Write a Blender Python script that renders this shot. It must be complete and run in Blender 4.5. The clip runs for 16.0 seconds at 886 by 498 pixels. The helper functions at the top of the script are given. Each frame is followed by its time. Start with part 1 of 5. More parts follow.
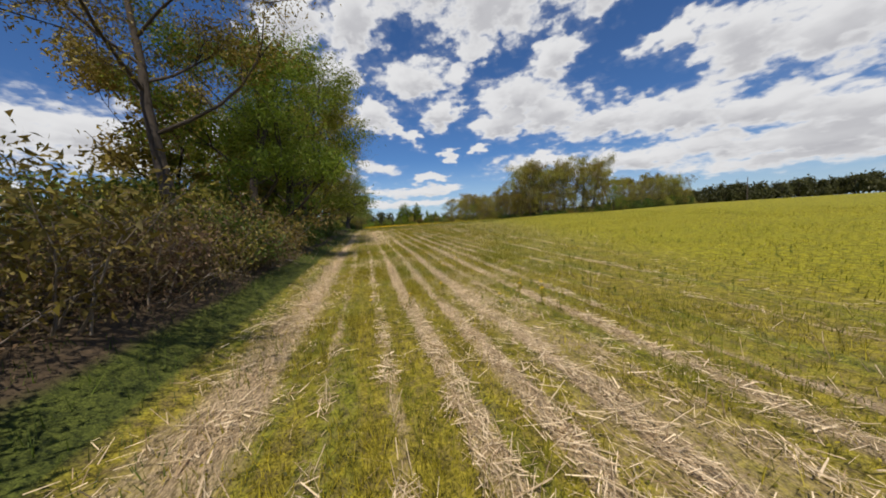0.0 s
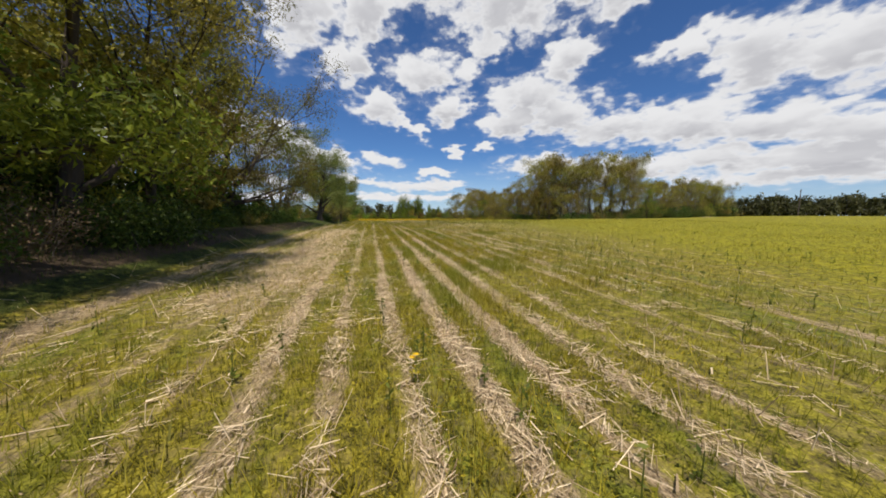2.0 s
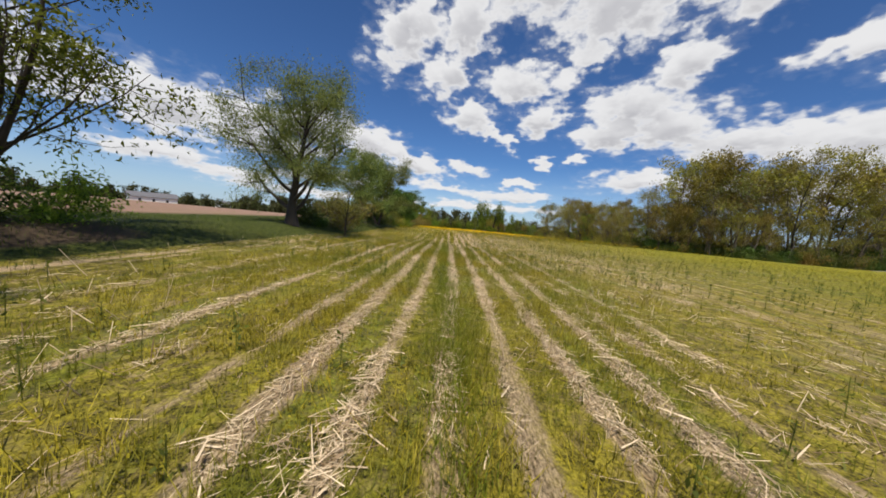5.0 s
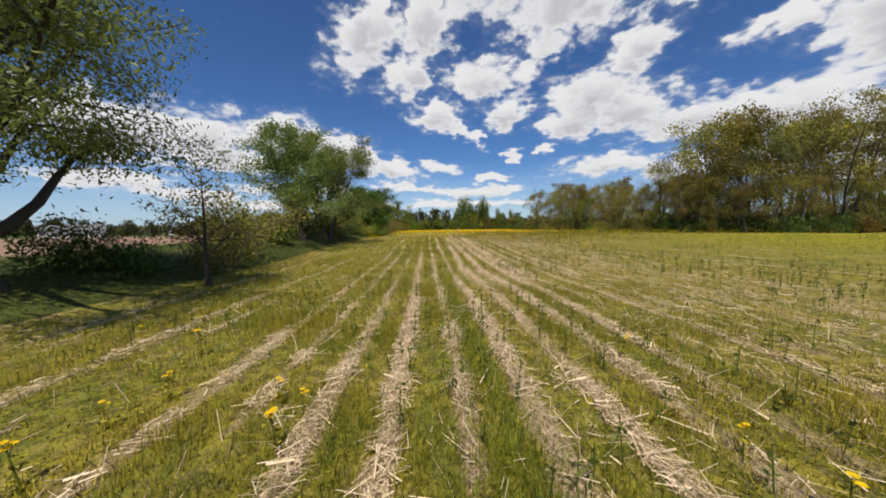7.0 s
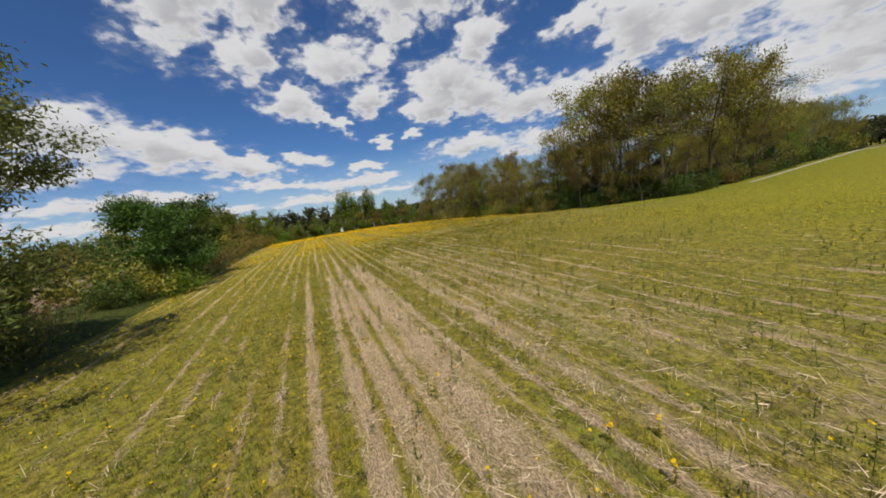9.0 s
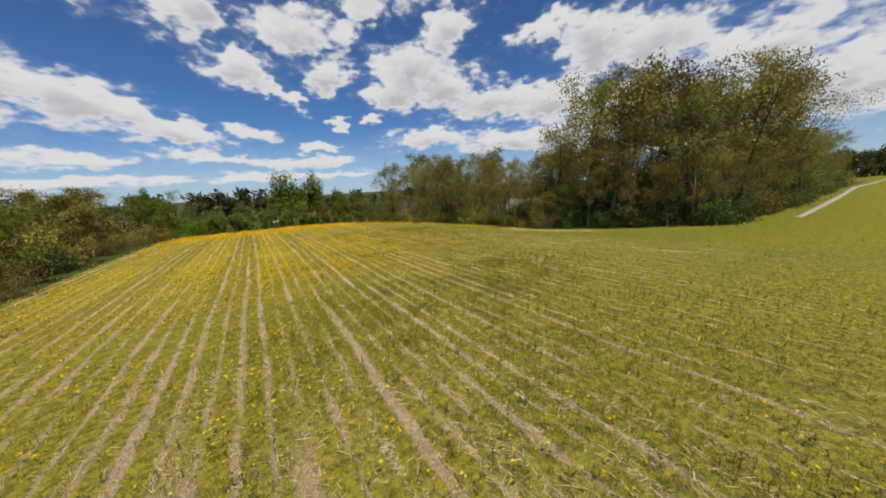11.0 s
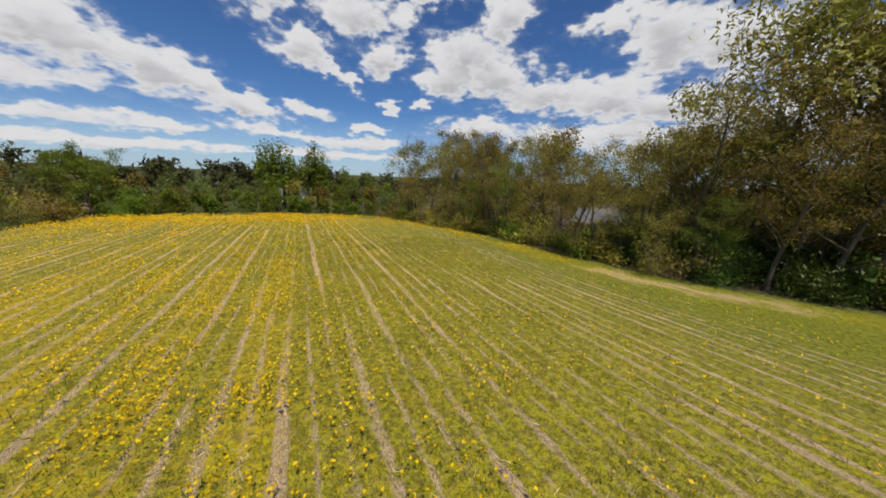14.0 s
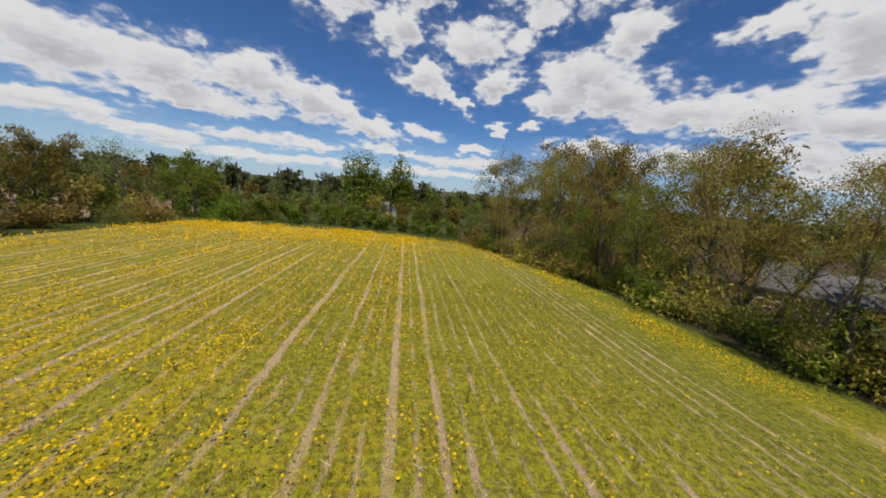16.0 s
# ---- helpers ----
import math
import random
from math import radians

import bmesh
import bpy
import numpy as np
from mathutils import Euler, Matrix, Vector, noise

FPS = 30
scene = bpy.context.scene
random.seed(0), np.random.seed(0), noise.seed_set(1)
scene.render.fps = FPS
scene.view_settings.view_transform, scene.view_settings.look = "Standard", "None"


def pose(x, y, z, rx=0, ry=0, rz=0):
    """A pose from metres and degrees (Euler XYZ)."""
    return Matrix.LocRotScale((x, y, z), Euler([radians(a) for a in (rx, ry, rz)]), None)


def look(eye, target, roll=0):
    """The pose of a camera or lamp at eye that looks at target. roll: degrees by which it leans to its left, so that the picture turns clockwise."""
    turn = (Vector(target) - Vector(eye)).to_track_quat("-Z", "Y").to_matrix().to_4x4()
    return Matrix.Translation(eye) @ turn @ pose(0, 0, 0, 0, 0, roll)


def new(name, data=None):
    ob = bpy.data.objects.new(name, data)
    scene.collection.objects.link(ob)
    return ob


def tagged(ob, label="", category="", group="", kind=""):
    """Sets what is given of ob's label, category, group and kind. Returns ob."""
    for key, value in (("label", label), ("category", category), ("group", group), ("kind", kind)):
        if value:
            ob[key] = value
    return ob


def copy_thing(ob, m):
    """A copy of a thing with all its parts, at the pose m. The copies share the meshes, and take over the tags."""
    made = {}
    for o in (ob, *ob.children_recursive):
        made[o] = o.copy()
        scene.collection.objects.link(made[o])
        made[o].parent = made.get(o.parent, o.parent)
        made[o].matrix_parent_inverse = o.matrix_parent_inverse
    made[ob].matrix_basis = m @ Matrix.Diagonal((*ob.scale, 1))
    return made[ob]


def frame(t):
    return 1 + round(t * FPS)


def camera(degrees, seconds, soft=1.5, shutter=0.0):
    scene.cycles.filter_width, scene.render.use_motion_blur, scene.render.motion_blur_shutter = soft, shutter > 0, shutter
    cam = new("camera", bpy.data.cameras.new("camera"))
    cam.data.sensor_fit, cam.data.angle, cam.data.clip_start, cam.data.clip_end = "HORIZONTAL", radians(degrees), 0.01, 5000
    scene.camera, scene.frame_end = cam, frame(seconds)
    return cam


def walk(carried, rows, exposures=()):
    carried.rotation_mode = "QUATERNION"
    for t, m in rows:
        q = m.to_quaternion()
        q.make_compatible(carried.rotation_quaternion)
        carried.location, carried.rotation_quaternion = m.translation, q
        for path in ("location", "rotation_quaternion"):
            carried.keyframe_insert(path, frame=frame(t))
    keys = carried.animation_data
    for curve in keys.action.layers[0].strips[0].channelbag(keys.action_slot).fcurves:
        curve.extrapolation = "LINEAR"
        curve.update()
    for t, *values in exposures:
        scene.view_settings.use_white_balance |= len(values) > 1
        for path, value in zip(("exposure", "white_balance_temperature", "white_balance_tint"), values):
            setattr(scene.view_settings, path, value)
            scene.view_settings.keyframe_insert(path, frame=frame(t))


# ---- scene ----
cam = camera(110.4, 16.0, soft=1.8)
walk(cam, [(t, pose(x, y, z, 90 + pitch, roll, yaw)) for t, x, y, z, yaw, pitch, roll in (
    (0.0, 0.00, 0.00, 1.49, -13.45, -5.73, 3.56),
    (0.5, 0.48, 3.66, 1.54, -14.04, -5.67, 3.32),
    (1.0, 1.03, 7.11, 1.49, -14.39, -5.78, 2.60),
    (1.5, 1.79, 10.99, 1.46, -14.25, -6.18, 1.36),
    (2.0, 2.81, 15.36, 1.53, -13.16, -6.49, -0.06),
    (2.5, 3.94, 19.73, 1.56, -11.02, -6.63, -1.50),
    (3.0, 5.09, 24.13, 1.46, -7.93, -6.30, -2.83),
    (3.5, 5.98, 28.45, 1.41, -4.25, -5.69, -4.23),
    (4.0, 6.29, 32.68, 1.58, -0.92, -5.24, -5.47),
    (4.2, 6.41, 34.37, 1.65, 0.41, -5.27, -6.14),
    (6.3, 5.63, 49.34, 1.85, 1.92, -5.82, -2.85),
    (6.5, 5.57, 50.57, 1.86, 0.99, -5.72, -1.84),
    (7.0, 5.41, 53.64, 1.89, -2.68, -5.35, 0.95),
    (7.5, 5.24, 56.97, 2.10, -8.11, -5.70, 4.04),
    (8.0, 5.31, 60.92, 2.56, -14.23, -6.77, 6.77),
    (8.5, 5.84, 64.86, 3.08, -20.01, -8.15, 8.21),
    (9.0, 6.74, 68.37, 3.54, -24.32, -9.40, 8.49),
    (9.5, 7.70, 72.56, 4.12, -27.81, -10.18, 8.31),
    (9.7, 8.12, 74.10, 4.32, -29.17, -10.32, 7.80),
    (11.8, 13.80, 88.55, 5.12, -31.95, -12.89, 0.95),
    (12.0, 14.67, 89.82, 5.13, -31.48, -13.31, 0.34),
    (12.5, 16.91, 92.70, 5.20, -29.73, -14.14, -0.96),
    (13.0, 19.05, 95.48, 5.19, -27.75, -14.32, -1.85),
    (13.5, 21.14, 98.39, 5.10, -26.08, -13.82, -2.10),
    (14.0, 22.88, 101.16, 5.00, -24.74, -13.11, -2.20),
    (14.5, 24.37, 103.62, 4.98, -22.83, -12.39, -2.22),
    (15.0, 25.68, 105.98, 4.98, -19.74, -11.88, -2.42),
    (15.5, 26.79, 108.44, 5.05, -14.82, -11.40, -3.30),
    (16.0, 27.64, 110.79, 5.24, -6.57, -10.82, -5.03))],
    exposures=((0.0, 0.15), (2.5, 0.24), (7.0, 0.22), (9.0, -0.01), (12.0, 0.06), (16.0, 0.05)))

# ---- light ----
SUN_AZ, SUN_EL = 184.0, 62.0          # degrees: clockwise from +y, above the horizon
sun_dir = Vector((math.sin(radians(SUN_AZ)) * math.cos(radians(SUN_EL)),
                  math.cos(radians(SUN_AZ)) * math.cos(radians(SUN_EL)), math.sin(radians(SUN_EL))))
sun = new("sun", bpy.data.lights.new("sun", "SUN"))
sun.data.energy, sun.data.angle, sun.data.color = 4.3, radians(0.53), (1.0, 0.905, 0.79)
sun.matrix_world = look((0, 0, 60), Vector((0, 0, 60)) - sun_dir)


class Net:
    """A small wrapper to write node trees in a few lines."""

    def __init__(self, tree):
        self.t = tree

    def node(self, kind, inputs=None, **props):
        n = self.t.nodes.new(kind)
        for k, v in props.items():
            setattr(n, k, v)
        for k, v in (inputs or {}).items():
            s = n.inputs[k]
            if isinstance(v, bpy.types.NodeSocket):
                self.t.links.new(v, s)
            else:
                s.default_value = v
        return n

    def math(self, op, a, b=0.0, c=0.0, clamp=False):
        return self.node("ShaderNodeMath", {0: a, 1: b, 2: c}, operation=op, use_clamp=clamp).outputs[0]

    def vmath(self, op, a, b=(0, 0, 0)):
        n = self.node("ShaderNodeVectorMath", {0: a, 1: b}, operation=op)
        return n.outputs["Value"] if op in ("LENGTH", "DOT_PRODUCT") else n.outputs[0]

    def noise(self, vec, scale, detail=4.0, rough=0.55, colour=False):
        n = self.node("ShaderNodeTexNoise", {"Vector": vec, "Scale": scale, "Detail": detail, "Roughness": rough})
        return n.outputs["Color" if colour else "Fac"]

    def step(self, v, lo, hi, to_lo=0.0, to_hi=1.0):
        return self.node("ShaderNodeMapRange", {0: v, 1: lo, 2: hi, 3: to_lo, 4: to_hi},
                         interpolation_type="SMOOTHSTEP").outputs[0]

    def mix(self, f, a, b):
        n = self.node("ShaderNodeMix", {0: f}, data_type="RGBA")
        for i, v in ((6, a), (7, b)):
            if isinstance(v, bpy.types.NodeSocket):
                self.t.links.new(v, n.inputs[i])
            else:
                n.inputs[i].default_value = (*v, 1)
        return n.outputs[2]


# Fair-weather cumulus: soft ellipses on the sky, as azimuth, elevation, half width, half height, tilt in degrees.
CLOUDS = []


def cloud(az, el, w, h, tilt=0):
    CLOUDS.append((az, el, w, h, tilt))


# the broken bank overhead
cloud(-10, 29, 8, 5, 40)
cloud(-3, 24, 5, 3.5, 30)
cloud(0, 31, 6, 5)
cloud(10, 23.5, 7, 3, 5)
cloud(17, 23, 3, 2)
cloud(2, 18, 4.5, 3, -10)
cloud(14, 18.2, 5, 2.6, 5)
cloud(7, 15.2, 4, 1.3, -35)
cloud(12, 36, 14, 6)
cloud(24, 32, 12, 5.5)
cloud(21, 26.5, 3.5, 2)
cloud(36, 32, 8, 4.5)
cloud(42, 30, 4, 3)
cloud(34, 23.5, 5, 3.2, 25)
cloud(28, 19, 7, 4)
# the long bank above the right-hand wood
cloud(25, 15.5, 6, 2.8)
cloud(33, 16, 7, 4)
cloud(41, 13.5, 8, 3)
cloud(50, 13, 8, 3.2)
cloud(58, 11, 9, 3)
cloud(66, 9, 9, 3)
cloud(30, 8.5, 9, 1.8)
cloud(44, 7, 12, 1.8)
cloud(62, 5, 14, 1.5)
# towards the right-hand sky
cloud(57, 19.5, 6, 5, 10)
cloud(65, 17.5, 8, 4.5)
cloud(76, 14, 8, 3)
cloud(50, 22.5, 6, 1.7, 10)
cloud(88, 18, 12, 4)
cloud(64, 6.5, 12, 3.0)
cloud(80, 9, 12, 4.5)
cloud(54, 8, 7, 1.6)
# the long low bank ahead to the left
cloud(-43, 12, 8, 4.4)
cloud(-34, 12.4, 6, 3.6)
cloud(-24, 13.4, 8.5, 3.5, -6)
cloud(-15, 11.8, 8, 3.1, -12)
cloud(-7, 9.6, 6, 1.8, -10)
cloud(2, 9.2, 4.5, 1.5)
cloud(-30, 9.5, 10, 1.6)
cloud(-27, 15.3, 1.4, 0.9)
cloud(-55, 13, 8, 4)
cloud(-70, 17, 10, 4)
# small puffs and flat layers close to the horizon
cloud(11.5, 7.6, 3.4, 0.9)
cloud(15.5, 11.2, 2, 1, -15)
cloud(20.5, 11.8, 1.7, 0.9)
cloud(-3, 6, 7, 1.0, -4)
cloud(9, 5.2, 9, 1.0)
cloud(-16, 5.5, 6, 0.9)
cloud(-26, 5.5, 6, 1.1)
cloud(-36, 4.2, 8, 1.2)
cloud(-44, 6, 7, 1.4)
cloud(-20, 2.8, 16, 0.8)
cloud(6, 3, 14, 0.8)
cloud(110, 26, 16, 6)
cloud(150, 20, 20, 6)
cloud(-110, 24, 18, 7)
cloud(-150, 32, 20, 8)


def build_world():
    field = bpy.data.node_groups.new("cloud field", "ShaderNodeTree")
    field.interface.new_socket("Place", in_out="INPUT", socket_type="NodeSocketVector")
    field.interface.new_socket("Density", in_out="OUTPUT", socket_type="NodeSocketFloat")
    g = Net(field)
    place = g.node("NodeGroupInput").outputs[0]
    best = None
    for az, el, w, h, tilt in CLOUDS:
        if best is not None:                      # a chain, so that few values are alive at once
            tiny = g.node("ShaderNodeCombineXYZ", {2: g.math("MULTIPLY", best, 1e-6)}).outputs[0]
            place = g.vmath("ADD", place, tiny)
        m = g.node("ShaderNodeMapping", {"Vector": place, "Location": (az, el, 0), "Rotation": (0, 0, radians(tilt)),
                                         "Scale": (w, h, 1)}, vector_type="TEXTURE").outputs[0]
        d = g.vmath("LENGTH", g.vmath("MULTIPLY", m, (1, 1, 0)))
        best = d if best is None else g.math("SMOOTH_MIN", best, d, 0.35)
    out = g.node("NodeGroupOutput")
    field.links.new(g.math("SUBTRACT", 1.0, best), out.inputs[0])

    world = bpy.data.worlds.new("sky")
    world.use_nodes = True
    scene.world = world
    world.node_tree.nodes.clear()
    n = Net(world.node_tree)
    way = n.node("ShaderNodeTexCoord").outputs["Generated"]
    sep = n.node("ShaderNodeSeparateXYZ", {0: way}).outputs
    az = n.math("MULTIPLY", n.math("ARCTAN2", sep[0], sep[1]), 57.2958)
    el = n.math("MULTIPLY", n.math("ARCSINE", sep[2]), 57.2958)
    at = n.node("ShaderNodeCombineXYZ", {0: az, 1: el}).outputs[0]
    # billows: the outline of every cloud is broken up at three sizes
    deck = n.math("MULTIPLY_ADD", el, 1.2, n.math("MULTIPLY", n.math("LOGARITHM", n.math("MAXIMUM", n.math("MULTIPLY_ADD", el, 0.2, 1.0), 0.05), 2.71828), 14.0))
    squeezed = n.node("ShaderNodeCombineXYZ", {0: az, 1: deck}).outputs[0]
    w1 = n.vmath("SUBTRACT", n.noise(squeezed, 0.16, 2.0, 0.5, True), (0.5, 0.5, 0.5))
    w2 = n.vmath("SUBTRACT", n.noise(squeezed, 0.45, 2.5, 0.5, True), (0.5, 0.5, 0.5))
    flat = n.step(el, 1.0, 13.0, 0.45, 1.0)
    shift = n.vmath("ADD", n.vmath("MULTIPLY", w1, (6.0, 4.0, 0)), n.vmath("MULTIPLY", w2, (4.6, 3.4, 0)))
    flat3 = n.node("ShaderNodeCombineXYZ", {0: n.math("MULTIPLY_ADD", flat, 0.6, 0.4), 1: flat, 2: flat}).outputs[0]
    warped = n.vmath("ADD", at, n.vmath("MULTIPLY", shift, flat3))
    dens = n.node("ShaderNodeGroup", {0: warped}, node_tree=field).outputs[0]
    lift = n.node("ShaderNodeCombineXYZ", {0: -0.5, 1: n.math("MULTIPLY_ADD", flat, 1.6, 0.2)}).outputs[0]
    above = n.node("ShaderNodeGroup", {0: n.vmath("ADD", n.vmath("ADD", at, n.vmath("MULTIPLY", n.vmath("MULTIPLY", shift, (0.6, 0.6, 0)), flat3)), lift)}, node_tree=field).outputs[0]
    fine = n.noise(squeezed, 0.55, 4.5, 0.5)
    curl = n.noise(n.vmath("ADD", squeezed, n.vmath("MULTIPLY", w2, (2.0, 2.0, 0))), 1.5, 4.0, 0.5)
    tossed = n.vmath("ADD", squeezed, n.vmath("MULTIPLY", w2, (3.0, 3.0, 0)))
    puffs = [n.node("ShaderNodeTexVoronoi", {"Vector": tossed, "Scale": k, "Smoothness": 0.6}, feature="SMOOTH_F1", voronoi_dimensions="2D").outputs["Distance"] for k in (0.24, 0.62)]
    heads = n.math("ADD", n.math("MULTIPLY", n.math("SUBTRACT", 0.36, puffs[0]), 0.62), n.math("MULTIPLY", n.math("SUBTRACT", 0.38, puffs[1]), 0.30))
    body = n.math("ADD", n.math("ADD", dens, heads), n.math("ADD", n.math("MULTIPLY", n.math("SUBTRACT", fine, 0.5), 0.7), n.math("MULTIPLY", n.math("SUBTRACT", curl, 0.5), 0.30)))
    cover = n.math("MAXIMUM", n.step(body, -0.16, 0.38), n.step(body, -0.45, 0.30, 0.0, 0.15))
    # thick undersides are greyer than the tops
    billow = n.noise(squeezed, 0.26, 2.5, 0.5)
    under = n.math("ADD", n.math("MULTIPLY", n.step(above, 0.0, 0.85), 0.70), n.math("MULTIPLY", n.step(billow, 0.42, 0.72), 0.15), clamp=True)
    under = n.math("MULTIPLY", under, n.step(body, 0.10, 0.75))
    white = n.mix(under, (0.69, 0.69, 0.70), (0.38, 0.38, 0.41))
    sky = n.node("ShaderNodeTexSky", sky_type="NISHITA", sun_disc=False, sun_elevation=radians(SUN_EL),
                 sun_rotation=radians(SUN_AZ), altitude=200.0, air_density=1.0, dust_density=0.25, ozone_density=4.0).outputs[0]
    deep = n.vmath("MULTIPLY", sky, (SKY * 0.46, SKY * 0.68, SKY * 0.96))
    haze = n.step(el, -1.0, 11.0, 0.45, 0.0)
    blue = n.mix(haze, deep, (0.55, 0.66, 0.80))
    col = n.mix(cover, blue, white)
    bg = n.node("ShaderNodeBackground", {0: col, 1: 1.0})
    world.node_tree.links.new(bg.outputs[0], n.node("ShaderNodeOutputWorld").inputs[0])


SKY = 0.085
build_world()

# ---- lie of the land ----
rng = np.random.default_rng(7)


def ramp(u, w):
    return w * np.logaddexp(0, np.asarray(u, float) / w)


def smooth(v, lo, hi):
    k = np.clip((np.asarray(v, float) - lo) / (hi - lo), 0, 1)
    return k * k * (3 - 2 * k)


def swell(y):
    """Long low waves of the field along the rows."""
    y = np.asarray(y, float)
    knots = (-6, 7, 21, 36, 54, 62, 70, 80, 92, 104), (-0.32, -0.32, 0.05, 0.33, 0.22, 0.0, -0.30, 0.02, -0.05, 0.0)
    return sum(np.interp(y + o, *knots) for o in (-4, -2, 0, 2, 4)) / 5


def land(x, y):
    """Height of the ground: near level by the hedge, falling to the wood and to the far end."""
    x, y = np.asarray(x, float), np.asarray(y, float)
    fall = 0.0859 * ramp(x - 26.2, 4)
    fall = 2.8 * (1 - np.exp(-fall / 2.8)) * 1.15
    yy = np.minimum(y, 240.0)
    fall = fall - np.minimum(0.05 * ramp(x - 56, 3), 2.6)
    z = -fall * smooth(y, 62, 100) - 0.0182 * ramp(yy - 90, 8) - 0.025 * ramp(yy - 130, 10)
    z = z + swell(y) * smooth(x, -4, -1) * (1 - smooth(x, 25, 60))
    z = z + 0.75 * smooth(x, 12, 40) * (1 - smooth(y, 88, 116)) + 0.45 * smooth(x, 52, 90) * (1 - smooth(y, 100, 140)) - 0.2 * smooth(x, 100, 160)
    return z + 0.75 * smooth(-x, 1.5, 4.6) * (1 - smooth(y, 84, 104))


WOOD_EDGE = ((38.0, 158.0), (41.0, 150.0), (45.5, 138.0), (47.0, 122.0), (49.0, 114.0), (53.0, 106.0), (61.0, 96.0), (76.0, 94.0), (100.0, 94.0), (124.0, 95.0), (134.0, 106.0))


def wood_x(y):
    """The x of the wood's edge at y, on its field side."""
    e = sorted((b, a) for a, b in WOOD_EDGE[:10])
    return np.interp(y, [p[0] for p in e], [p[1] for p in e])


def in_wood(x, y):
    return (np.asarray(y) > 93.5) & (np.asarray(x) > wood_x(y)) & (np.asarray(x) < 140)


def in_field(x, y):
    x, y = np.asarray(x, float), np.asarray(y, float)
    return (x > -2.2) & (y < 158.5) & ~in_wood(x, y)


def flower_share(x, y):
    """How thickly the yellow weed stands: drifts along the left and far end of the field."""
    x, y = np.asarray(x, float), np.asarray(y, float)
    far = smooth(y, 136, 152)
    drift = (1 - 0.35 * smooth(y, 118, 126)) * smooth(y, 96, 112) * (1 - smooth(x, 12, 21)) * (0.35 + 0.65 * (np.sin(x * 1.1 + 0.6 * np.sin(y * 0.08)) > -0.2))
    strip = 0.8 * smooth(y, 100, 106) * (1 - 0.6 * smooth(y, 120, 128)) * smooth(x, 9, 13) * (1 - smooth(x, 21.5, 25)) * (0.45 + 0.55 * (np.sin(x * 2.4) > -0.3)) + 0.3 * smooth(y, 100, 108) * np.exp(-((x - 27) / 3) ** 2)
    edge = 0.55 * smooth(x, -6, -2) * np.exp(-(np.minimum(np.abs(x - wood_x(y) + 3.0), 30) / 2.0) ** 2) * smooth(y, 94, 100)
    mid = (0.12 * smooth(y, 60, 95) + 0.03 * smooth(y, 95, 104)) * (1 - 0.5 * smooth(x, 26, 32))
    return np.clip(np.maximum.reduce([0.9 * far * (1 - 0.6 * smooth(x, 26, 34)), 0.85 * drift, 0.85 * strip, edge, mid]), 0, 1) * in_field(x, y)


def straw_share(x, y):
    """Where the maize straw lies thick: windrows by the hedge, a broad belt up the field."""
    x, y = np.asarray(x, float), np.asarray(y, float)
    hedge = 0.8 * np.exp(-((x + 1.5) / 0.5) ** 2) * (1 - smooth(y, 44, 60))
    heap = 0.72 * np.exp(-((x - 0.7) / 1.9) ** 2) * np.maximum(smooth(y, 17, 22) * (1 - smooth(y, 38, 46)), 0.8 * np.exp(-((y - 12.8) / 2.0) ** 2))
    u = x - 0.02 * (y - 72) + 0.08 * np.sin(y * 0.5)
    strips = np.maximum(np.maximum(np.exp(-((u - 6.95) / 0.2) ** 2), np.exp(-((u - 7.65) / 0.22) ** 2)), np.exp(-((u - 8.75) / 0.62) ** 2))
    belt = 0.85 * np.maximum(strips, 0.75 * np.exp(-((u - 10.9) / 0.5) ** 2)) * smooth(y, 58, 66) * (1 - smooth(y, 86, 98))
    first = 0.55 * np.exp(-((x - 2.2) / 1.1) ** 2) * (1 - smooth(y, 6, 12))
    right = 0.46 * np.exp(-((x - 13.5) / 4.0) ** 2) * (1 - smooth(y, 80, 100)) * smooth(y, 30, 50)
    headland = 0.62 * np.exp(-((x - wood_x(y) + 3.0) / 2.6) ** 2) * smooth(y, 104, 108) * (1 - smooth(y, 118, 122))
    return np.clip(np.maximum.reduce([hedge, heap, belt, first, right, headland]), 0, 1) * in_field(x, y)


def weed_cover(x, y):
    """Where green weeds have grown over the rows: away from the hedge and towards the crest."""
    x, y = np.asarray(x, float), np.asarray(y, float)
    near = smooth(x, 4.5 + 0.24 * y, 9.0 + 0.36 * y) * (1 - smooth(y, 48, 66))
    mid = smooth(x, 17, 34) * smooth(y, 40, 62) * (1 - 0.95 * smooth(y, 76, 96) * (1 - smooth(x, 38, 46)))
    return np.clip(np.maximum(near, mid), 0, 1)


ROW = 0.66                            # row spacing of the stubble, metres
# how thick the straw lies on each row, 0 to 9: at this y, from this row on
ROW_BANDS = ((6, -4, "9144598958"), (22, 3, "867998535"), (36, 7, "478597784"), (54, 5, "747759666"),
             (69, -1, "61151145386599897765"), (80, 6, "3324919977356575857"), (96, 19, "43934476173155111614"),
             (104, 25, "2164319679414516141515"), (110, 30, "515663173414515141317"), (115, 31, "4641131193585151119"),
             (119, 31, "3141191164181741151311111115"))
ROW_LOW, ROW_MANY = -12, 260


def row_table():
    k = np.arange(ROW_LOW, ROW_LOW + ROW_MANY)
    table = []
    for y, first, thick in ROW_BANDS:
        line = (0.3 if y > 90 else 0.15) + 0.55 * np.mod(k * 0.618034 + 0.01 * y, 1.0)
        line[first - ROW_LOW:first - ROW_LOW + len(thick)] = [max(int(c) / 9, 0.34 if y > 90 else 0.1) for c in thick]
        table.append(line)
    return np.array(table)


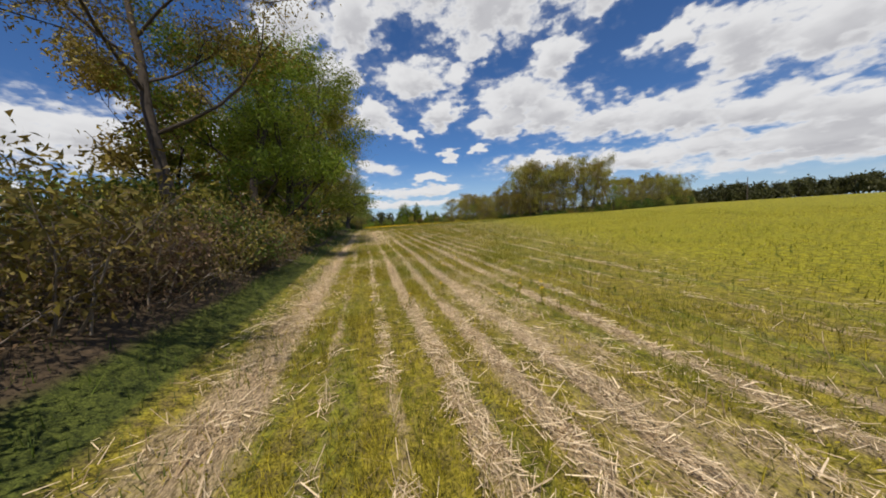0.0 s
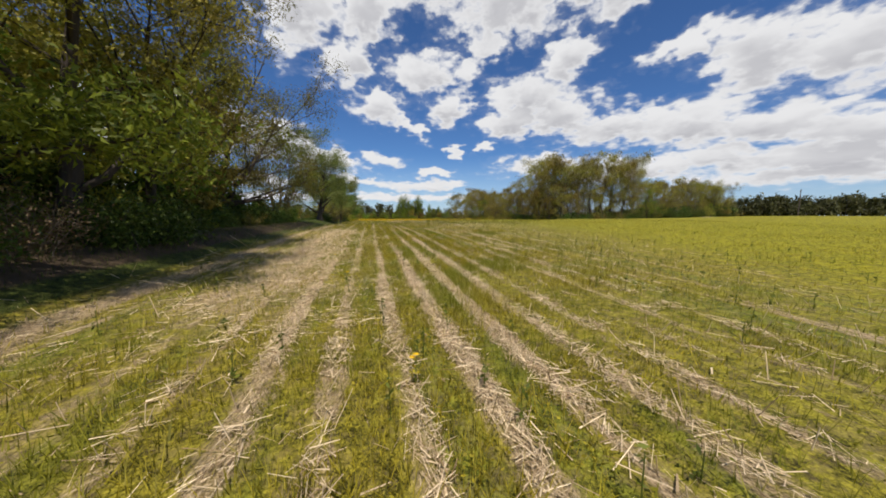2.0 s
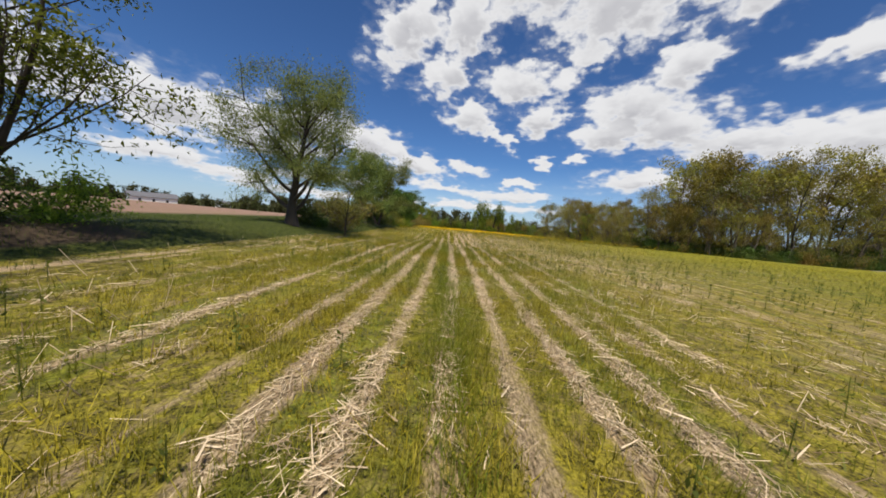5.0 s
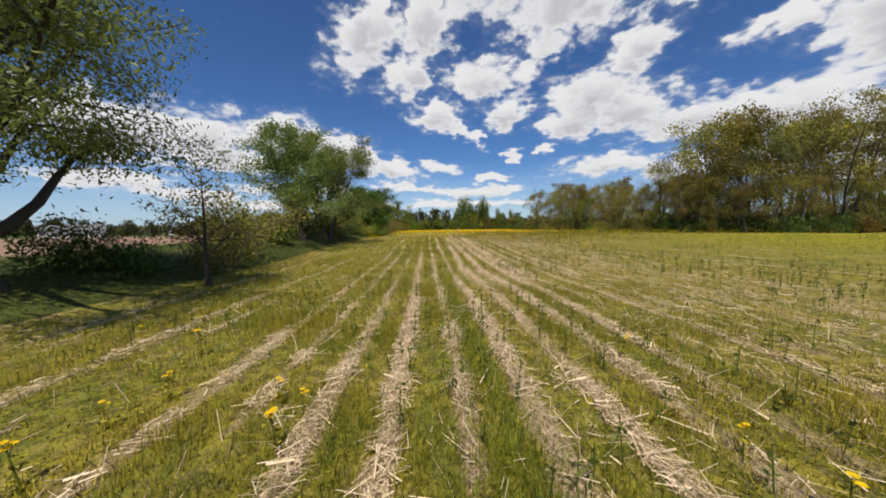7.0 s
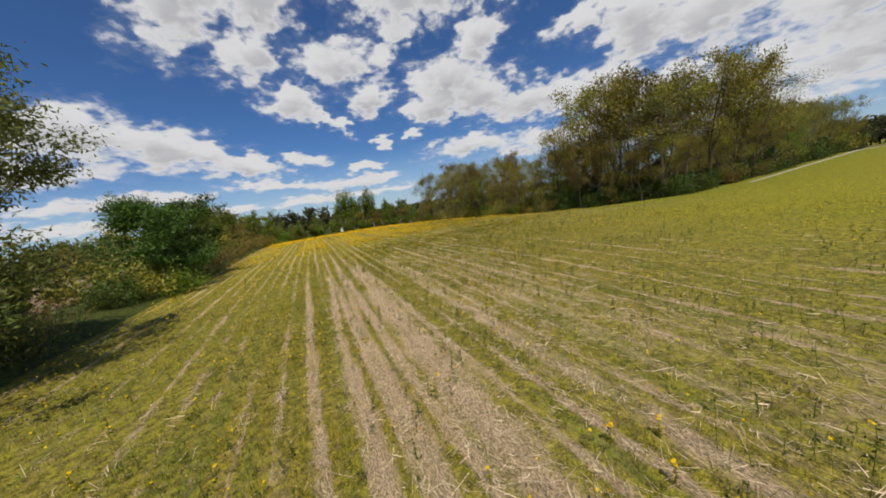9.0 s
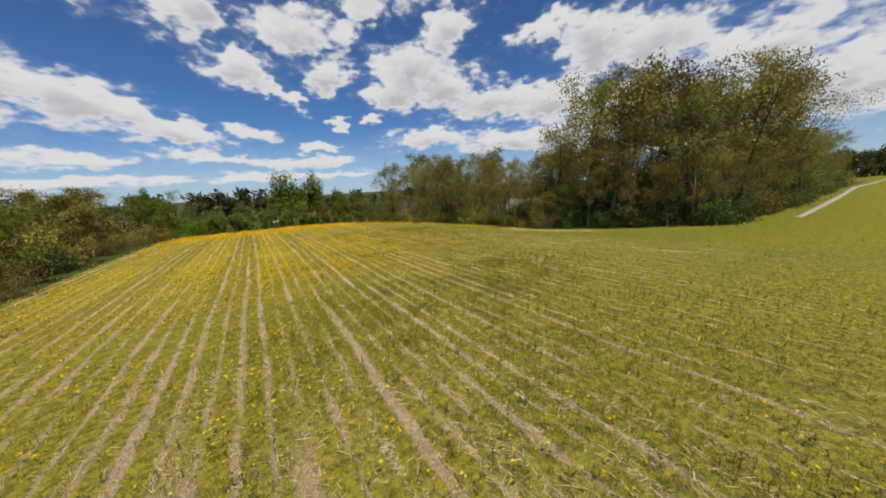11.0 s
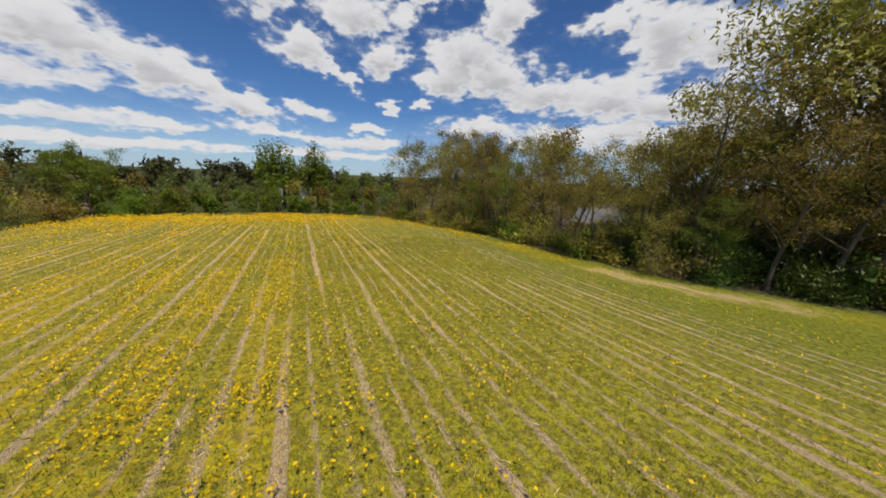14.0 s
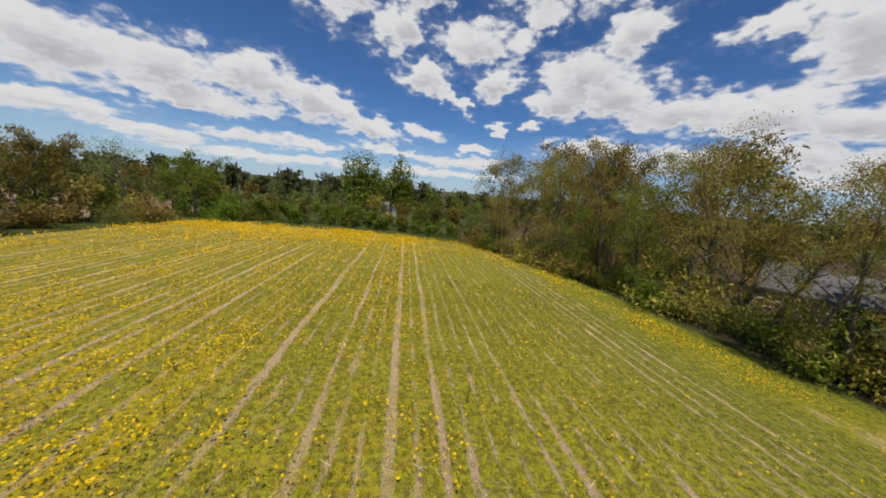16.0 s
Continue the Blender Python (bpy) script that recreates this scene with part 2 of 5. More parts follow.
ROWS = row_table()


def row_shift(y):
    """How far the rows stray sideways along the field."""
    y = np.asarray(y, float)
    knots = (6, 22, 36, 54, 69, 80, 96, 104, 115), (0.06, -0.28, -0.32, -0.19, -0.34, -0.48, -0.43, -0.30, -0.12)
    return sum(np.interp(y + o, *knots) for o in (-5, -2.5, 0, 2.5, 5)) / 5 + 0.03 * np.sin(y * 0.55)


def row_place(x, y):
    """Distance from the nearest stubble row, 0 to 0.5 of the spacing, and how thick its straw lies."""
    u = (np.asarray(x, float) - row_shift(y)) / ROW
    k = np.floor(u + 0.5)
    j = np.interp(y, [b[0] for b in ROW_BANDS], np.arange(len(ROW_BANDS)))
    a = np.minimum(j.astype(int), len(ROW_BANDS) - 2)
    i = np.clip(k.astype(int) - ROW_LOW, 0, ROW_MANY - 1)
    return np.abs(u - k), ROWS[a, i] * (1 - (j - a)) + ROWS[a + 1, i] * (j - a)


def row_straw(x, y):
    """How much straw a row lays on the ground here."""
    off, thick = row_place(x, y)
    half = 0.07 + 0.15 * thick + 0.02 * smooth(y, 86, 98)
    return (1 - smooth(off, half - 0.09, half + 0.09)) * (0.10 + 0.20 * smooth(y, 84, 100) + (0.90 - 0.20 * smooth(y, 84, 100)) * thick) * (1 - 0.8 * weed_cover(x, y))


# ---- materials ----
def material(name):
    m = bpy.data.materials.new(name)
    m.use_nodes = True
    m.node_tree.nodes.clear()
    return m, Net(m.node_tree)


def finish(m, n, shader, bump=None):
    out = n.node("ShaderNodeOutputMaterial")
    m.node_tree.links.new(shader, out.inputs[0])
    return m


def leaf_material(name, dark, light, third=None, gloss=0.5, through_light=0.35, vary=1.0):
    """Leaves: each its own shade, each plant a little different, lit from behind too."""
    m, n = material(name)
    island = n.node("ShaderNodeNewGeometry").outputs["Random Per Island"]
    plant = n.node("ShaderNodeObjectInfo").outputs["Random"]
    pos = n.node("ShaderNodeTexCoord").outputs["Object"]
    c = n.mix(island, dark, light)
    if third:
        patch = n.step(n.noise(pos, 0.55, 2.0), 0.42, 0.62)
        c = n.mix(n.math("MULTIPLY", patch, 0.8), c, third)
    hue = n.node("ShaderNodeHueSaturation", {"Hue": n.math("MULTIPLY_ADD", plant, 0.05 * vary, 0.5 - 0.025 * vary),
                                             "Value": n.math("MULTIPLY_ADD", plant, 0.5 * vary, 1.0 - 0.25 * vary), "Color": c}).outputs[0]
    p = n.node("ShaderNodeBsdfPrincipled", {"Base Color": hue, "Roughness": gloss, "Specular IOR Level": 0.25})
    tr = n.node("ShaderNodeBsdfTranslucent", {"Color": hue})
    mix = n.node("ShaderNodeMixShader", {0: through_light, 1: p.outputs[0], 2: tr.outputs[0]})
    return finish(m, n, mix.outputs[0])


def bark_material(name, dark, light):
    m, n = material(name)
    pos = n.node("ShaderNodeTexCoord").outputs["Object"]
    long = n.vmath("MULTIPLY", pos, (9.0, 9.0, 1.6))
    ridges = n.noise(long, 2.2, 6.0, 0.65)
    blot = n.noise(pos, 0.8, 3.0)
    c = n.mix(n.math("MULTIPLY_ADD", ridges, 0.8, n.math("MULTIPLY", blot, 0.3)), dark, light)
    b = n.node("ShaderNodeBump", {"Strength": 0.8, "Distance": 0.03, "Height": ridges})
    p = n.node("ShaderNodeBsdfPrincipled", {"Base Color": c, "Roughness": 0.9, "Normal": b.outputs[0]})
    return finish(m, n, p.outputs[0])


def dull_material(name, dark, light, scale=3.0, rough=0.8, bump=0.2):
    m, n = material(name)
    pos = n.node("ShaderNodeTexCoord").outputs["Object"]
    a, b2 = n.noise(pos, scale, 6.0, 0.6), n.noise(pos, scale * 0.15, 2.0)
    c = n.mix(n.math("MULTIPLY_ADD", a, 0.7, n.math("MULTIPLY", b2, 0.3)), dark, light)
    b = n.node("ShaderNodeBump", {"Strength": bump, "Distance": 0.02, "Height": a})
    p = n.node("ShaderNodeBsdfPrincipled", {"Base Color": c, "Roughness": rough, "Normal": b.outputs[0]})
    return finish(m, n, p.outputs[0])


def ground_material():
    """Stubble field, grass verge, bare ploughland and leaf litter on one sheet, by the land's own zones."""
    m, n = material("ground")
    pos = n.node("ShaderNodeTexCoord").outputs["Object"]
    zone = [n.node("ShaderNodeAttribute", attribute_name=a).outputs["Fac"] for a in ("field", "plough", "litter", "flowers", "straw", "cover", "rows")]
    field, plough, litter, flowers, strawy, cover, rowed = zone
    big = n.noise(pos, 0.06, 3.0, 0.55)
    mid = n.noise(pos, 0.5, 4.0, 0.6)
    fine = n.noise(pos, 9.0, 6.0, 0.65)
    clods = n.noise(pos, 2.6, 6.0, 0.6)
    # belts of straw on the rows, frayed along their edges
    gaps = n.noise(n.vmath("MULTIPLY", pos, (1.6, 0.5, 0)), 1.0, 5.0, 0.65)
    ragged = n.noise(n.vmath("MULTIPLY", pos, (5.0, 2.2, 0)), 1.0, 5.0, 0.7)
    worn = n.math("MULTIPLY_ADD", n.math("SUBTRACT", gaps, 0.5), 1.7, n.math("MULTIPLY", n.math("SUBTRACT", ragged, 0.5), 1.7))
    patch = n.step(n.noise(n.vmath("MULTIPLY", pos, (0.9, 0.10, 0)), 1.0, 3.0, 0.6), 0.36, 0.58, 0.42, 1.0)
    belt = n.math("MULTIPLY", n.step(n.math("ADD", rowed, worn), 0.28, 0.82), patch)
    straw_m = n.math("MAXIMUM", belt, n.step(n.math("ADD", strawy, n.math("MULTIPLY", n.math("SUBTRACT", gaps, 0.5), 1.3)), 0.35, 0.85))
    streak = n.noise(n.vmath("MULTIPLY", pos, (52.0, 17.0, 1.0)), 1.0, 5.0, 0.75)
    # dark end of streak: shadow gaps under the straw, put into its colour
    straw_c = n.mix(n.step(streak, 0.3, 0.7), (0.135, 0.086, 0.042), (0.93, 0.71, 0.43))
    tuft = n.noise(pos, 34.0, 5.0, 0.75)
    # low nap is near black: soil with the shade between tufts coloured in
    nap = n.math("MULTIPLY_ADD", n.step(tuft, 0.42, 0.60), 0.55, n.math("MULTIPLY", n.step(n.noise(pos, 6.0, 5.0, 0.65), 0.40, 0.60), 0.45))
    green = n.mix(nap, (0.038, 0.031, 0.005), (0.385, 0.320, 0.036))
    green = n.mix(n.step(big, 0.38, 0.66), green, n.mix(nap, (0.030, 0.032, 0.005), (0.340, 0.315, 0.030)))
    green = n.mix(n.math("MULTIPLY", n.step(mid, 0.50, 0.72), 0.30), green, (0.26, 0.23, 0.02))
    lush = n.step(n.noise(n.vmath("MULTIPLY", pos, (1.7, 0.13, 0)), 1.0, 3.0, 0.6), 0.46, 0.64)
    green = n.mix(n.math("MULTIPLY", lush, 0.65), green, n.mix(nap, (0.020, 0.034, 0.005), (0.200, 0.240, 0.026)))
    young = n.step(n.node("ShaderNodeSeparateXYZ", {0: pos}).outputs[1], 74.0, 104.0)
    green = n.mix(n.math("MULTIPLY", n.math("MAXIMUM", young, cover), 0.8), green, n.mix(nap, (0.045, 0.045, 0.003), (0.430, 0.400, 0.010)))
    rank = n.math("MULTIPLY", young, n.step(n.math("MULTIPLY_ADD", n.math("SUBTRACT", mid, 0.5), 9.0, n.node("ShaderNodeSeparateXYZ", {0: pos}).outputs[0]), 33.0, 41.0))
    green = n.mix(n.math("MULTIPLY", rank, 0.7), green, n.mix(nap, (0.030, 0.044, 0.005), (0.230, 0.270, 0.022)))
    earth = n.mix(streak, (0.090, 0.060, 0.030), (0.34, 0.26, 0.13))
    bare = n.step(n.noise(pos, 6.5, 6.0, 0.7), 0.46, 0.60)
    green = n.mix(n.math("MULTIPLY", bare, n.math("MULTIPLY_ADD", cover, -0.30, 0.36)), green, earth)
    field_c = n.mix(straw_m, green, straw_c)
    specks = n.step(n.noise(pos, 5.5, 3.0, 0.7), 0.47, 0.60)
    field_c = n.mix(n.math("MULTIPLY", flowers, n.math("MULTIPLY_ADD", specks, 0.5, n.math("MULTIPLY", n.math("MULTIPLY", flowers, flowers), 0.26))), field_c, (0.58, 0.40, 0.002))
    # verge green is darkened: the hedge's deep shade is part of this colour
    verge = n.mix(nap, (0.012, 0.020, 0.004), (0.105, 0.125, 0.022))
    soil = n.mix(clods, (0.165, 0.098, 0.068), (0.40, 0.265, 0.185))
    soil = n.mix(n.math("MULTIPLY", n.step(big, 0.4, 0.7), 0.4), soil, (0.20, 0.17, 0.08))
    leaves = n.mix(fine, (0.030, 0.022, 0.014), (0.12, 0.085, 0.050))
    c = n.mix(n.math("ADD", field, n.math("MULTIPLY", n.math("SUBTRACT", mid, 0.5), 0.5), clamp=True), verge, field_c)
    c = n.mix(plough, c, soil)
    c = n.mix(n.step(n.math("ADD", litter, n.math("MULTIPLY", n.math("SUBTRACT", mid, 0.5), 0.8)), 0.3, 0.7), c, leaves)
    rough = n.math("MULTIPLY_ADD", fine, 0.1, 0.85)
    h = n.math("ADD", n.math("MULTIPLY", streak, straw_m), n.math("MULTIPLY", fine, 0.9))
    b = n.node("ShaderNodeBump", {"Strength": 1.0, "Distance": 0.06, "Height": n.math("ADD", h, n.math("MULTIPLY", clods, plough))})
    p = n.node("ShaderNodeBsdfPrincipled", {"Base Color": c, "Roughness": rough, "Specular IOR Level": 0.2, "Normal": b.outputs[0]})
    return finish(m, n, p.outputs[0])


GROUND = ground_material()
GRAVEL = dull_material("pale gravel", (0.26, 0.24, 0.20), (0.50, 0.46, 0.40), 7.0, 0.9, 0.6)
BARK = bark_material("grey-brown bark", (0.016, 0.012, 0.009), (0.085, 0.066, 0.050))
WOOD_BARK = bark_material("grey woodland bark", (0.035, 0.027, 0.020), (0.150, 0.120, 0.090))
PALE_BARK = bark_material("pale bark", (0.07, 0.055, 0.042), (0.26, 0.215, 0.165))
LEAF_GREEN = leaf_material("fresh green leaves", (0.090, 0.140, 0.014), (0.26, 0.33, 0.034), None, 0.5, 0.45)
LEAF_OLIVE = leaf_material("olive spring leaves", (0.120, 0.108, 0.015), (0.430, 0.360, 0.052), (0.215, 0.165, 0.034), 0.5, 0.25)
LEAF_BROWN = leaf_material("brown budding twigs", (0.100, 0.084, 0.018), (0.325, 0.268, 0.052), (0.205, 0.195, 0.028), 0.5, 0.25)
LEAF_BRAMBLE = leaf_material("dead bramble leaves", (0.075, 0.046, 0.027), (0.260, 0.170, 0.100), (0.140, 0.125, 0.040), 0.6, 0.3)
LEAF_DARK = leaf_material("dark evergreen leaves", (0.034, 0.060, 0.010), (0.115, 0.165, 0.022), None, 0.5, 0.25)
LEAF_WILLOW = leaf_material("grey-green willow leaves", (0.100, 0.125, 0.026), (0.250, 0.275, 0.070), None, 0.5, 0.45)
# darker copy of the olive leaves, with crown shade in the colour
LEAF_SHADE = leaf_material("shaded olive leaves", (0.085, 0.090, 0.016), (0.240, 0.225, 0.042), (0.160, 0.120, 0.036), 0.5, 0.4)
LEAF_FAR = leaf_material("hazy far leaves", (0.050, 0.058, 0.020), (0.130, 0.135, 0.048), None, 0.5, 0.4)
GRASS = leaf_material("field grass", (0.066, 0.064, 0.007), (0.540, 0.450, 0.038), (0.180, 0.205, 0.019), 0.55, 0.45, 0.0)
LUSH = leaf_material("fresh strip grass", (0.100, 0.135, 0.012), (0.300, 0.345, 0.034), None, 0.55, 0.5, 0.0)
VERGE = leaf_material("verge grass", (0.040, 0.070, 0.008), (0.120, 0.165, 0.020), None, 0.55, 0.45, 0.0)
STRAW = leaf_material("maize straw", (0.28, 0.190, 0.100), (0.95, 0.78, 0.52), None, 0.5, 0.1, 0.0)
PETAL = leaf_material("yellow petals", (0.72, 0.46, 0.002), (0.90, 0.65, 0.006), None, 0.5, 0.3, 0.0)
STEM = leaf_material("weed stems", (0.065, 0.088, 0.015), (0.190, 0.220, 0.035), None, 0.5, 0.3, 0.0)


# ---- mesh helpers ----
def quick_mesh(name, verts, faces, mat):
    """A mesh from arrays; faces all have the same number of corners."""
    me = bpy.data.meshes.new(name)
    verts, faces = np.asarray(verts, np.float32), np.asarray(faces, np.int32)
    k = faces.shape[1]
    me.vertices.add(len(verts))
    me.vertices.foreach_set("co", verts.ravel())
    me.loops.add(faces.size)
    me.loops.foreach_set("vertex_index", faces.ravel())
    me.polygons.add(len(faces))
    me.polygons.foreach_set("loop_start", np.arange(0, faces.size, k, dtype=np.int32))
    me.update(calc_edges=True)
    me.validate()
    me.materials.append(mat)
    return me


def child(name, me, parent, label=""):
    ob = new(name, me)
    ob.parent = parent
    return tagged(ob, label)


def part(name, bm, mat, parent, label=""):
    me = bpy.data.meshes.new(name)
    bm.to_mesh(me)
    bm.free()
    me.materials.append(mat)
    return child(name, me, parent, label)


class Tubes:
    """Collects tapered tubes for wood and stems."""

    def __init__(self):
        self.v, self.f, self.n = [], [], 0

    def add(self, pts, radii, sides):
        pts, radii = np.asarray(pts, float), np.asarray(radii, float)
        d = np.gradient(pts, axis=0)
        d /= np.linalg.norm(d, axis=1, keepdims=True) + 1e-9
        ref = np.where(np.abs(d[:, 2:3]) > 0.9, (1.0, 0, 0), (0, 0, 1.0))
        u = np.cross(d, ref)
        u /= np.linalg.norm(u, axis=1, keepdims=True) + 1e-9
        w = np.cross(d, u)
        a = np.arange(sides) * 2 * np.pi / sides
        ring = pts[:, None] + radii[:, None, None] * (np.cos(a)[None, :, None] * u[:, None] + np.sin(a)[None, :, None] * w[:, None])
        i, j = np.meshgrid(np.arange(len(pts) - 1), np.arange(sides), indexing="ij")
        k = (j + 1) % sides
        self.f.append(np.stack([i * sides + j, i * sides + k, (i + 1) * sides + k, (i + 1) * sides + j], -1).reshape(-1, 4) + self.n)
        self.v.append(ring.reshape(-1, 3))
        self.n += ring.shape[0] * sides

    def mesh(self, name, mat):
        return quick_mesh(name, np.concatenate(self.v), np.concatenate(self.f), mat)


def leaf_quads(centres, size, r, flat=0.0, slim=0.55, hang=0.0):
    """Pointed four-cornered leaves round the centres."""
    k = len(centres)
    u = r.normal(size=(k, 3)) * (1, 1, 1 - flat)
    u[:, 2] -= hang * 1.5
    u /= np.linalg.norm(u, axis=1, keepdims=True) + 1e-9
    w = np.cross(u, r.normal(size=(k, 3)))
    w /= np.linalg.norm(w, axis=1, keepdims=True) + 1e-9
    s = (size * r.uniform(0.55, 1.35, k))[:, None]
    v = np.stack([centres + u * s, centres + w * s * slim, centres - u * s, centres - w * s * slim], 1).reshape(-1, 3)
    return v, np.arange(4 * k).reshape(-1, 4)


def leaf_tris(centres, size, r, flat=0.0, slim=0.7, hang=0.0):
    """Three-cornered sprigs round the centres, for foliage further off."""
    v, _ = leaf_quads(centres, size, r, flat, slim, hang)
    v = v.reshape(-1, 4, 3)[:, :3].reshape(-1, 3)
    return v, np.arange(len(v)).reshape(-1, 3)


def bend(r, start, way, length, steps, wander, lift):
    """A wandering line from start; lift pulls its end up, a negative one lets it hang."""
    pts, p, d = [np.array(start, float)], np.array(start, float), np.array(way, float)
    for _ in range(steps):
        d = d + r.normal(size=3) * wander + (0, 0, lift / steps)
        d /= np.linalg.norm(d)
        p = p + d * length / steps
        pts.append(p)
    return np.array(pts), d


def tree_meshes(seed, height, spread, leaves, leaf_size, leaf_mat, bark=None, stems=1, clear=0.25, limbs=11, lift=0.5,
                hang=0.0, girth=0.022, fuzz=0.5, lean=0.0, twigs=2, low=0.0, sprigs=leaf_quads, boughs=5, skirt=0.0):
    """Trunk-and-limb mesh and crown mesh of one tree, standing at the origin."""
    r = np.random.default_rng(seed)
    wood, spots = Tubes(), []
    for s in range(stems):
        out = r.uniform(0, 2 * np.pi) if stems > 1 else 0
        tip = np.array([math.cos(out) * (0.28 if stems > 1 else 0.0), math.sin(out) * (0.28 if stems > 1 else 0.0), 1.0]) + (lean, 0, 0)
        tall = height * r.uniform(0.82, 1.0) * (0.92 if stems > 1 else 0.9)
        trunk, _ = bend(r, (math.cos(out) * 0.15 * (stems > 1), math.sin(out) * 0.15 * (stems > 1), -0.15), tip / np.linalg.norm(tip), tall, 9, 0.055, 0.12)
        r0 = height * girth / math.sqrt(stems)
        rad = r0 * (1 - 0.93 * np.linspace(0, 1, 10) ** 0.8)
        rad[0] *= 1.45
        wood.add(trunk, rad, 8)
        for i in range(limbs):
            t = clear + (0.97 - clear) * ((i + r.uniform(0.1, 0.9)) / limbs)
            k = t * 9
            a, b = int(k), min(int(k) + 1, 9)
            p = trunk[a] + (trunk[b] - trunk[a]) * (k - a)
            az = i * 2.399 + r.uniform(-0.5, 0.5)
            shape = math.sin(math.pi * min(0.98, 0.22 + 0.78 * (t - clear) / (1 - clear))) ** 0.6
            ln = spread * (0.35 + 0.65 * shape) * r.uniform(0.75, 1.15)
            rise = 0.35 + 0.9 * t - low
            way = np.array([math.cos(az), math.sin(az), rise])
            limb, _ = bend(r, p, way / np.linalg.norm(way), ln, 5, 0.13, lift - hang * 0.4)
            rl = max(0.012, np.interp(t, np.linspace(0, 1, 10), rad) * 0.55)
            wood.add(limb, rl * (1 - 0.85 * np.linspace(0, 1, 6)), 5)
            for j in range(boughs):
                q = r.uniform(0.3, 1.0)
                kk = q * 5
                a2, b2 = int(kk), min(int(kk) + 1, 5)
                p2 = limb[a2] + (limb[b2] - limb[a2]) * (kk - a2)
                side = r.normal(size=3) + (0, 0, 0.35 - hang)
                d2 = (limb[-1] - limb[0]) / (np.linalg.norm(limb[-1] - limb[0]) + 1e-9) + 0.9 * side / np.linalg.norm(side)
                br, _ = bend(r, p2, d2 / np.linalg.norm(d2), ln * r.uniform(0.25, 0.5), 3, 0.2, 0.2 - hang)
                wood.add(br, rl * 0.38 * (1 - 0.8 * np.linspace(0, 1, 4)), 3)
                for _ in range(twigs):
                    p3 = br[r.integers(1, 4)]
                    side = r.normal(size=3) + (0, 0, 0.3 - 1.6 * hang)
                    tw, _ = bend(r, p3, side / np.linalg.norm(side), ln * r.uniform(0.12, 0.28) * (1 + hang), 3, 0.2, -0.9 * hang)
                    wood.add(tw, np.array([0.010, 0.008, 0.006, 0.003]) * (0.6 + height / 16), 3)
                    spots.append(np.stack([tw[:-1], tw[1:]], 1))
                spots.append(np.stack([br[1:-1], br[2:]], 1))
    spots = np.concatenate(spots)
    pick = spots[r.integers(0, len(spots), leaves)]
    pick = pick[:, 0] + (pick[:, 1] - pick[:, 0]) * r.random((leaves, 1))
    c = pick + r.normal(size=pick.shape) * (fuzz * 0.55, fuzz * 0.55, fuzz * 0.45)
    c[:, 2] = np.maximum(c[:, 2], 0.1) * r.uniform(1 - skirt, 1, leaves) ** 0.7
    # bring the whole tree to its true height and crown radius
    sz = height / np.quantile(c[:, 2], 0.995)
    sr = spread / np.quantile(np.hypot(c[:, 0] - c[:, 0].mean(), c[:, 1] - c[:, 1].mean()), 0.93)
    fit = np.array([sr, sr, sz])
    v, f = sprigs(c * fit, leaf_size, r, hang=hang)
    wood.v = [w * fit for w in wood.v]
    return wood.mesh("trunk", bark or BARK), quick_mesh("crown", v, f, leaf_mat)


def stand(x, y, turn=0.0, scale=1.0, sink=0.05):
    return Matrix.LocRotScale((x, y, float(land(x, y)) - sink), Euler((0, 0, turn)), (scale, scale, scale))


def plant_thing(name, meshes, at, label, category, group=""):
    top = new(name)
    for part_name, me in zip(("trunk", "crown"), meshes):
        child(part_name, me, top)
    top.matrix_world = at
    return tagged(top, label, category, group)


def bush_meshes(seed, height, width, leaves, leaf_size, leaf_mat, stems=8, bark=None, fuzz=0.30):
    """A many-stemmed shrub: arching stems from the base and small leaves along them."""
    r = np.random.default_rng(seed)
    wood, spots = Tubes(), []
    for _ in range(stems):
        az = r.uniform(0, 2 * np.pi)
        base = np.array([math.cos(az), math.sin(az), 0]) * r.uniform(0, 0.45) * width * 0.5
        way = np.array([math.cos(az) * r.uniform(0.1, 0.9), math.sin(az) * r.uniform(0.1, 0.9), 1.0])
        st, _ = bend(r, base - (0, 0, 0.1), way / np.linalg.norm(way), height * r.uniform(0.6, 1.1), 6, 0.14, -0.45)
        wood.add(st, 0.02 * (1 - 0.85 * np.linspace(0, 1, 7)) + 0.003, 3)
        for _ in range(3):
            p = st[r.integers(2, 7)]
            side = r.normal(size=3) + (0, 0, 0.3)
            tw, _ = bend(r, p, side / np.linalg.norm(side), width * r.uniform(0.12, 0.33), 3, 0.25, -0.1)
            wood.add(tw, (0.008, 0.006, 0.005, 0.002), 3)
            spots.append(tw)
        spots.append(st[1:])
    spots = np.concatenate(spots)
    c = spots[r.integers(0, len(spots), leaves)] + r.normal(size=(leaves, 3)) * fuzz * (1, 1, 0.8)
    c[:, 2] = np.abs(c[:, 2]) + 0.03
    v, f = leaf_tris(c, leaf_size, r)
    return wood.mesh("wood", bark or BARK), quick_mesh("foliage", v, f, leaf_mat)


def bush_thing(meshes, at, label, group="", name="bush"):
    top = new(name)
    for part_name, me in zip(("wood", "foliage"), meshes):
        child(part_name, me, top)
    top.matrix_world = at
    return tagged(top, label, "bush", group)


# ---- ground ----
def spaced(lo, hi, step, reach):
    near = list(np.arange(lo, hi + 0.01, step))
    far = []
    d = step
    p = 0.0
    while p < reach:
        d *= 1.35
        p += d
        far.append(p)
    return np.array([lo - f for f in reversed(far)] + near + [hi + f for f in far])


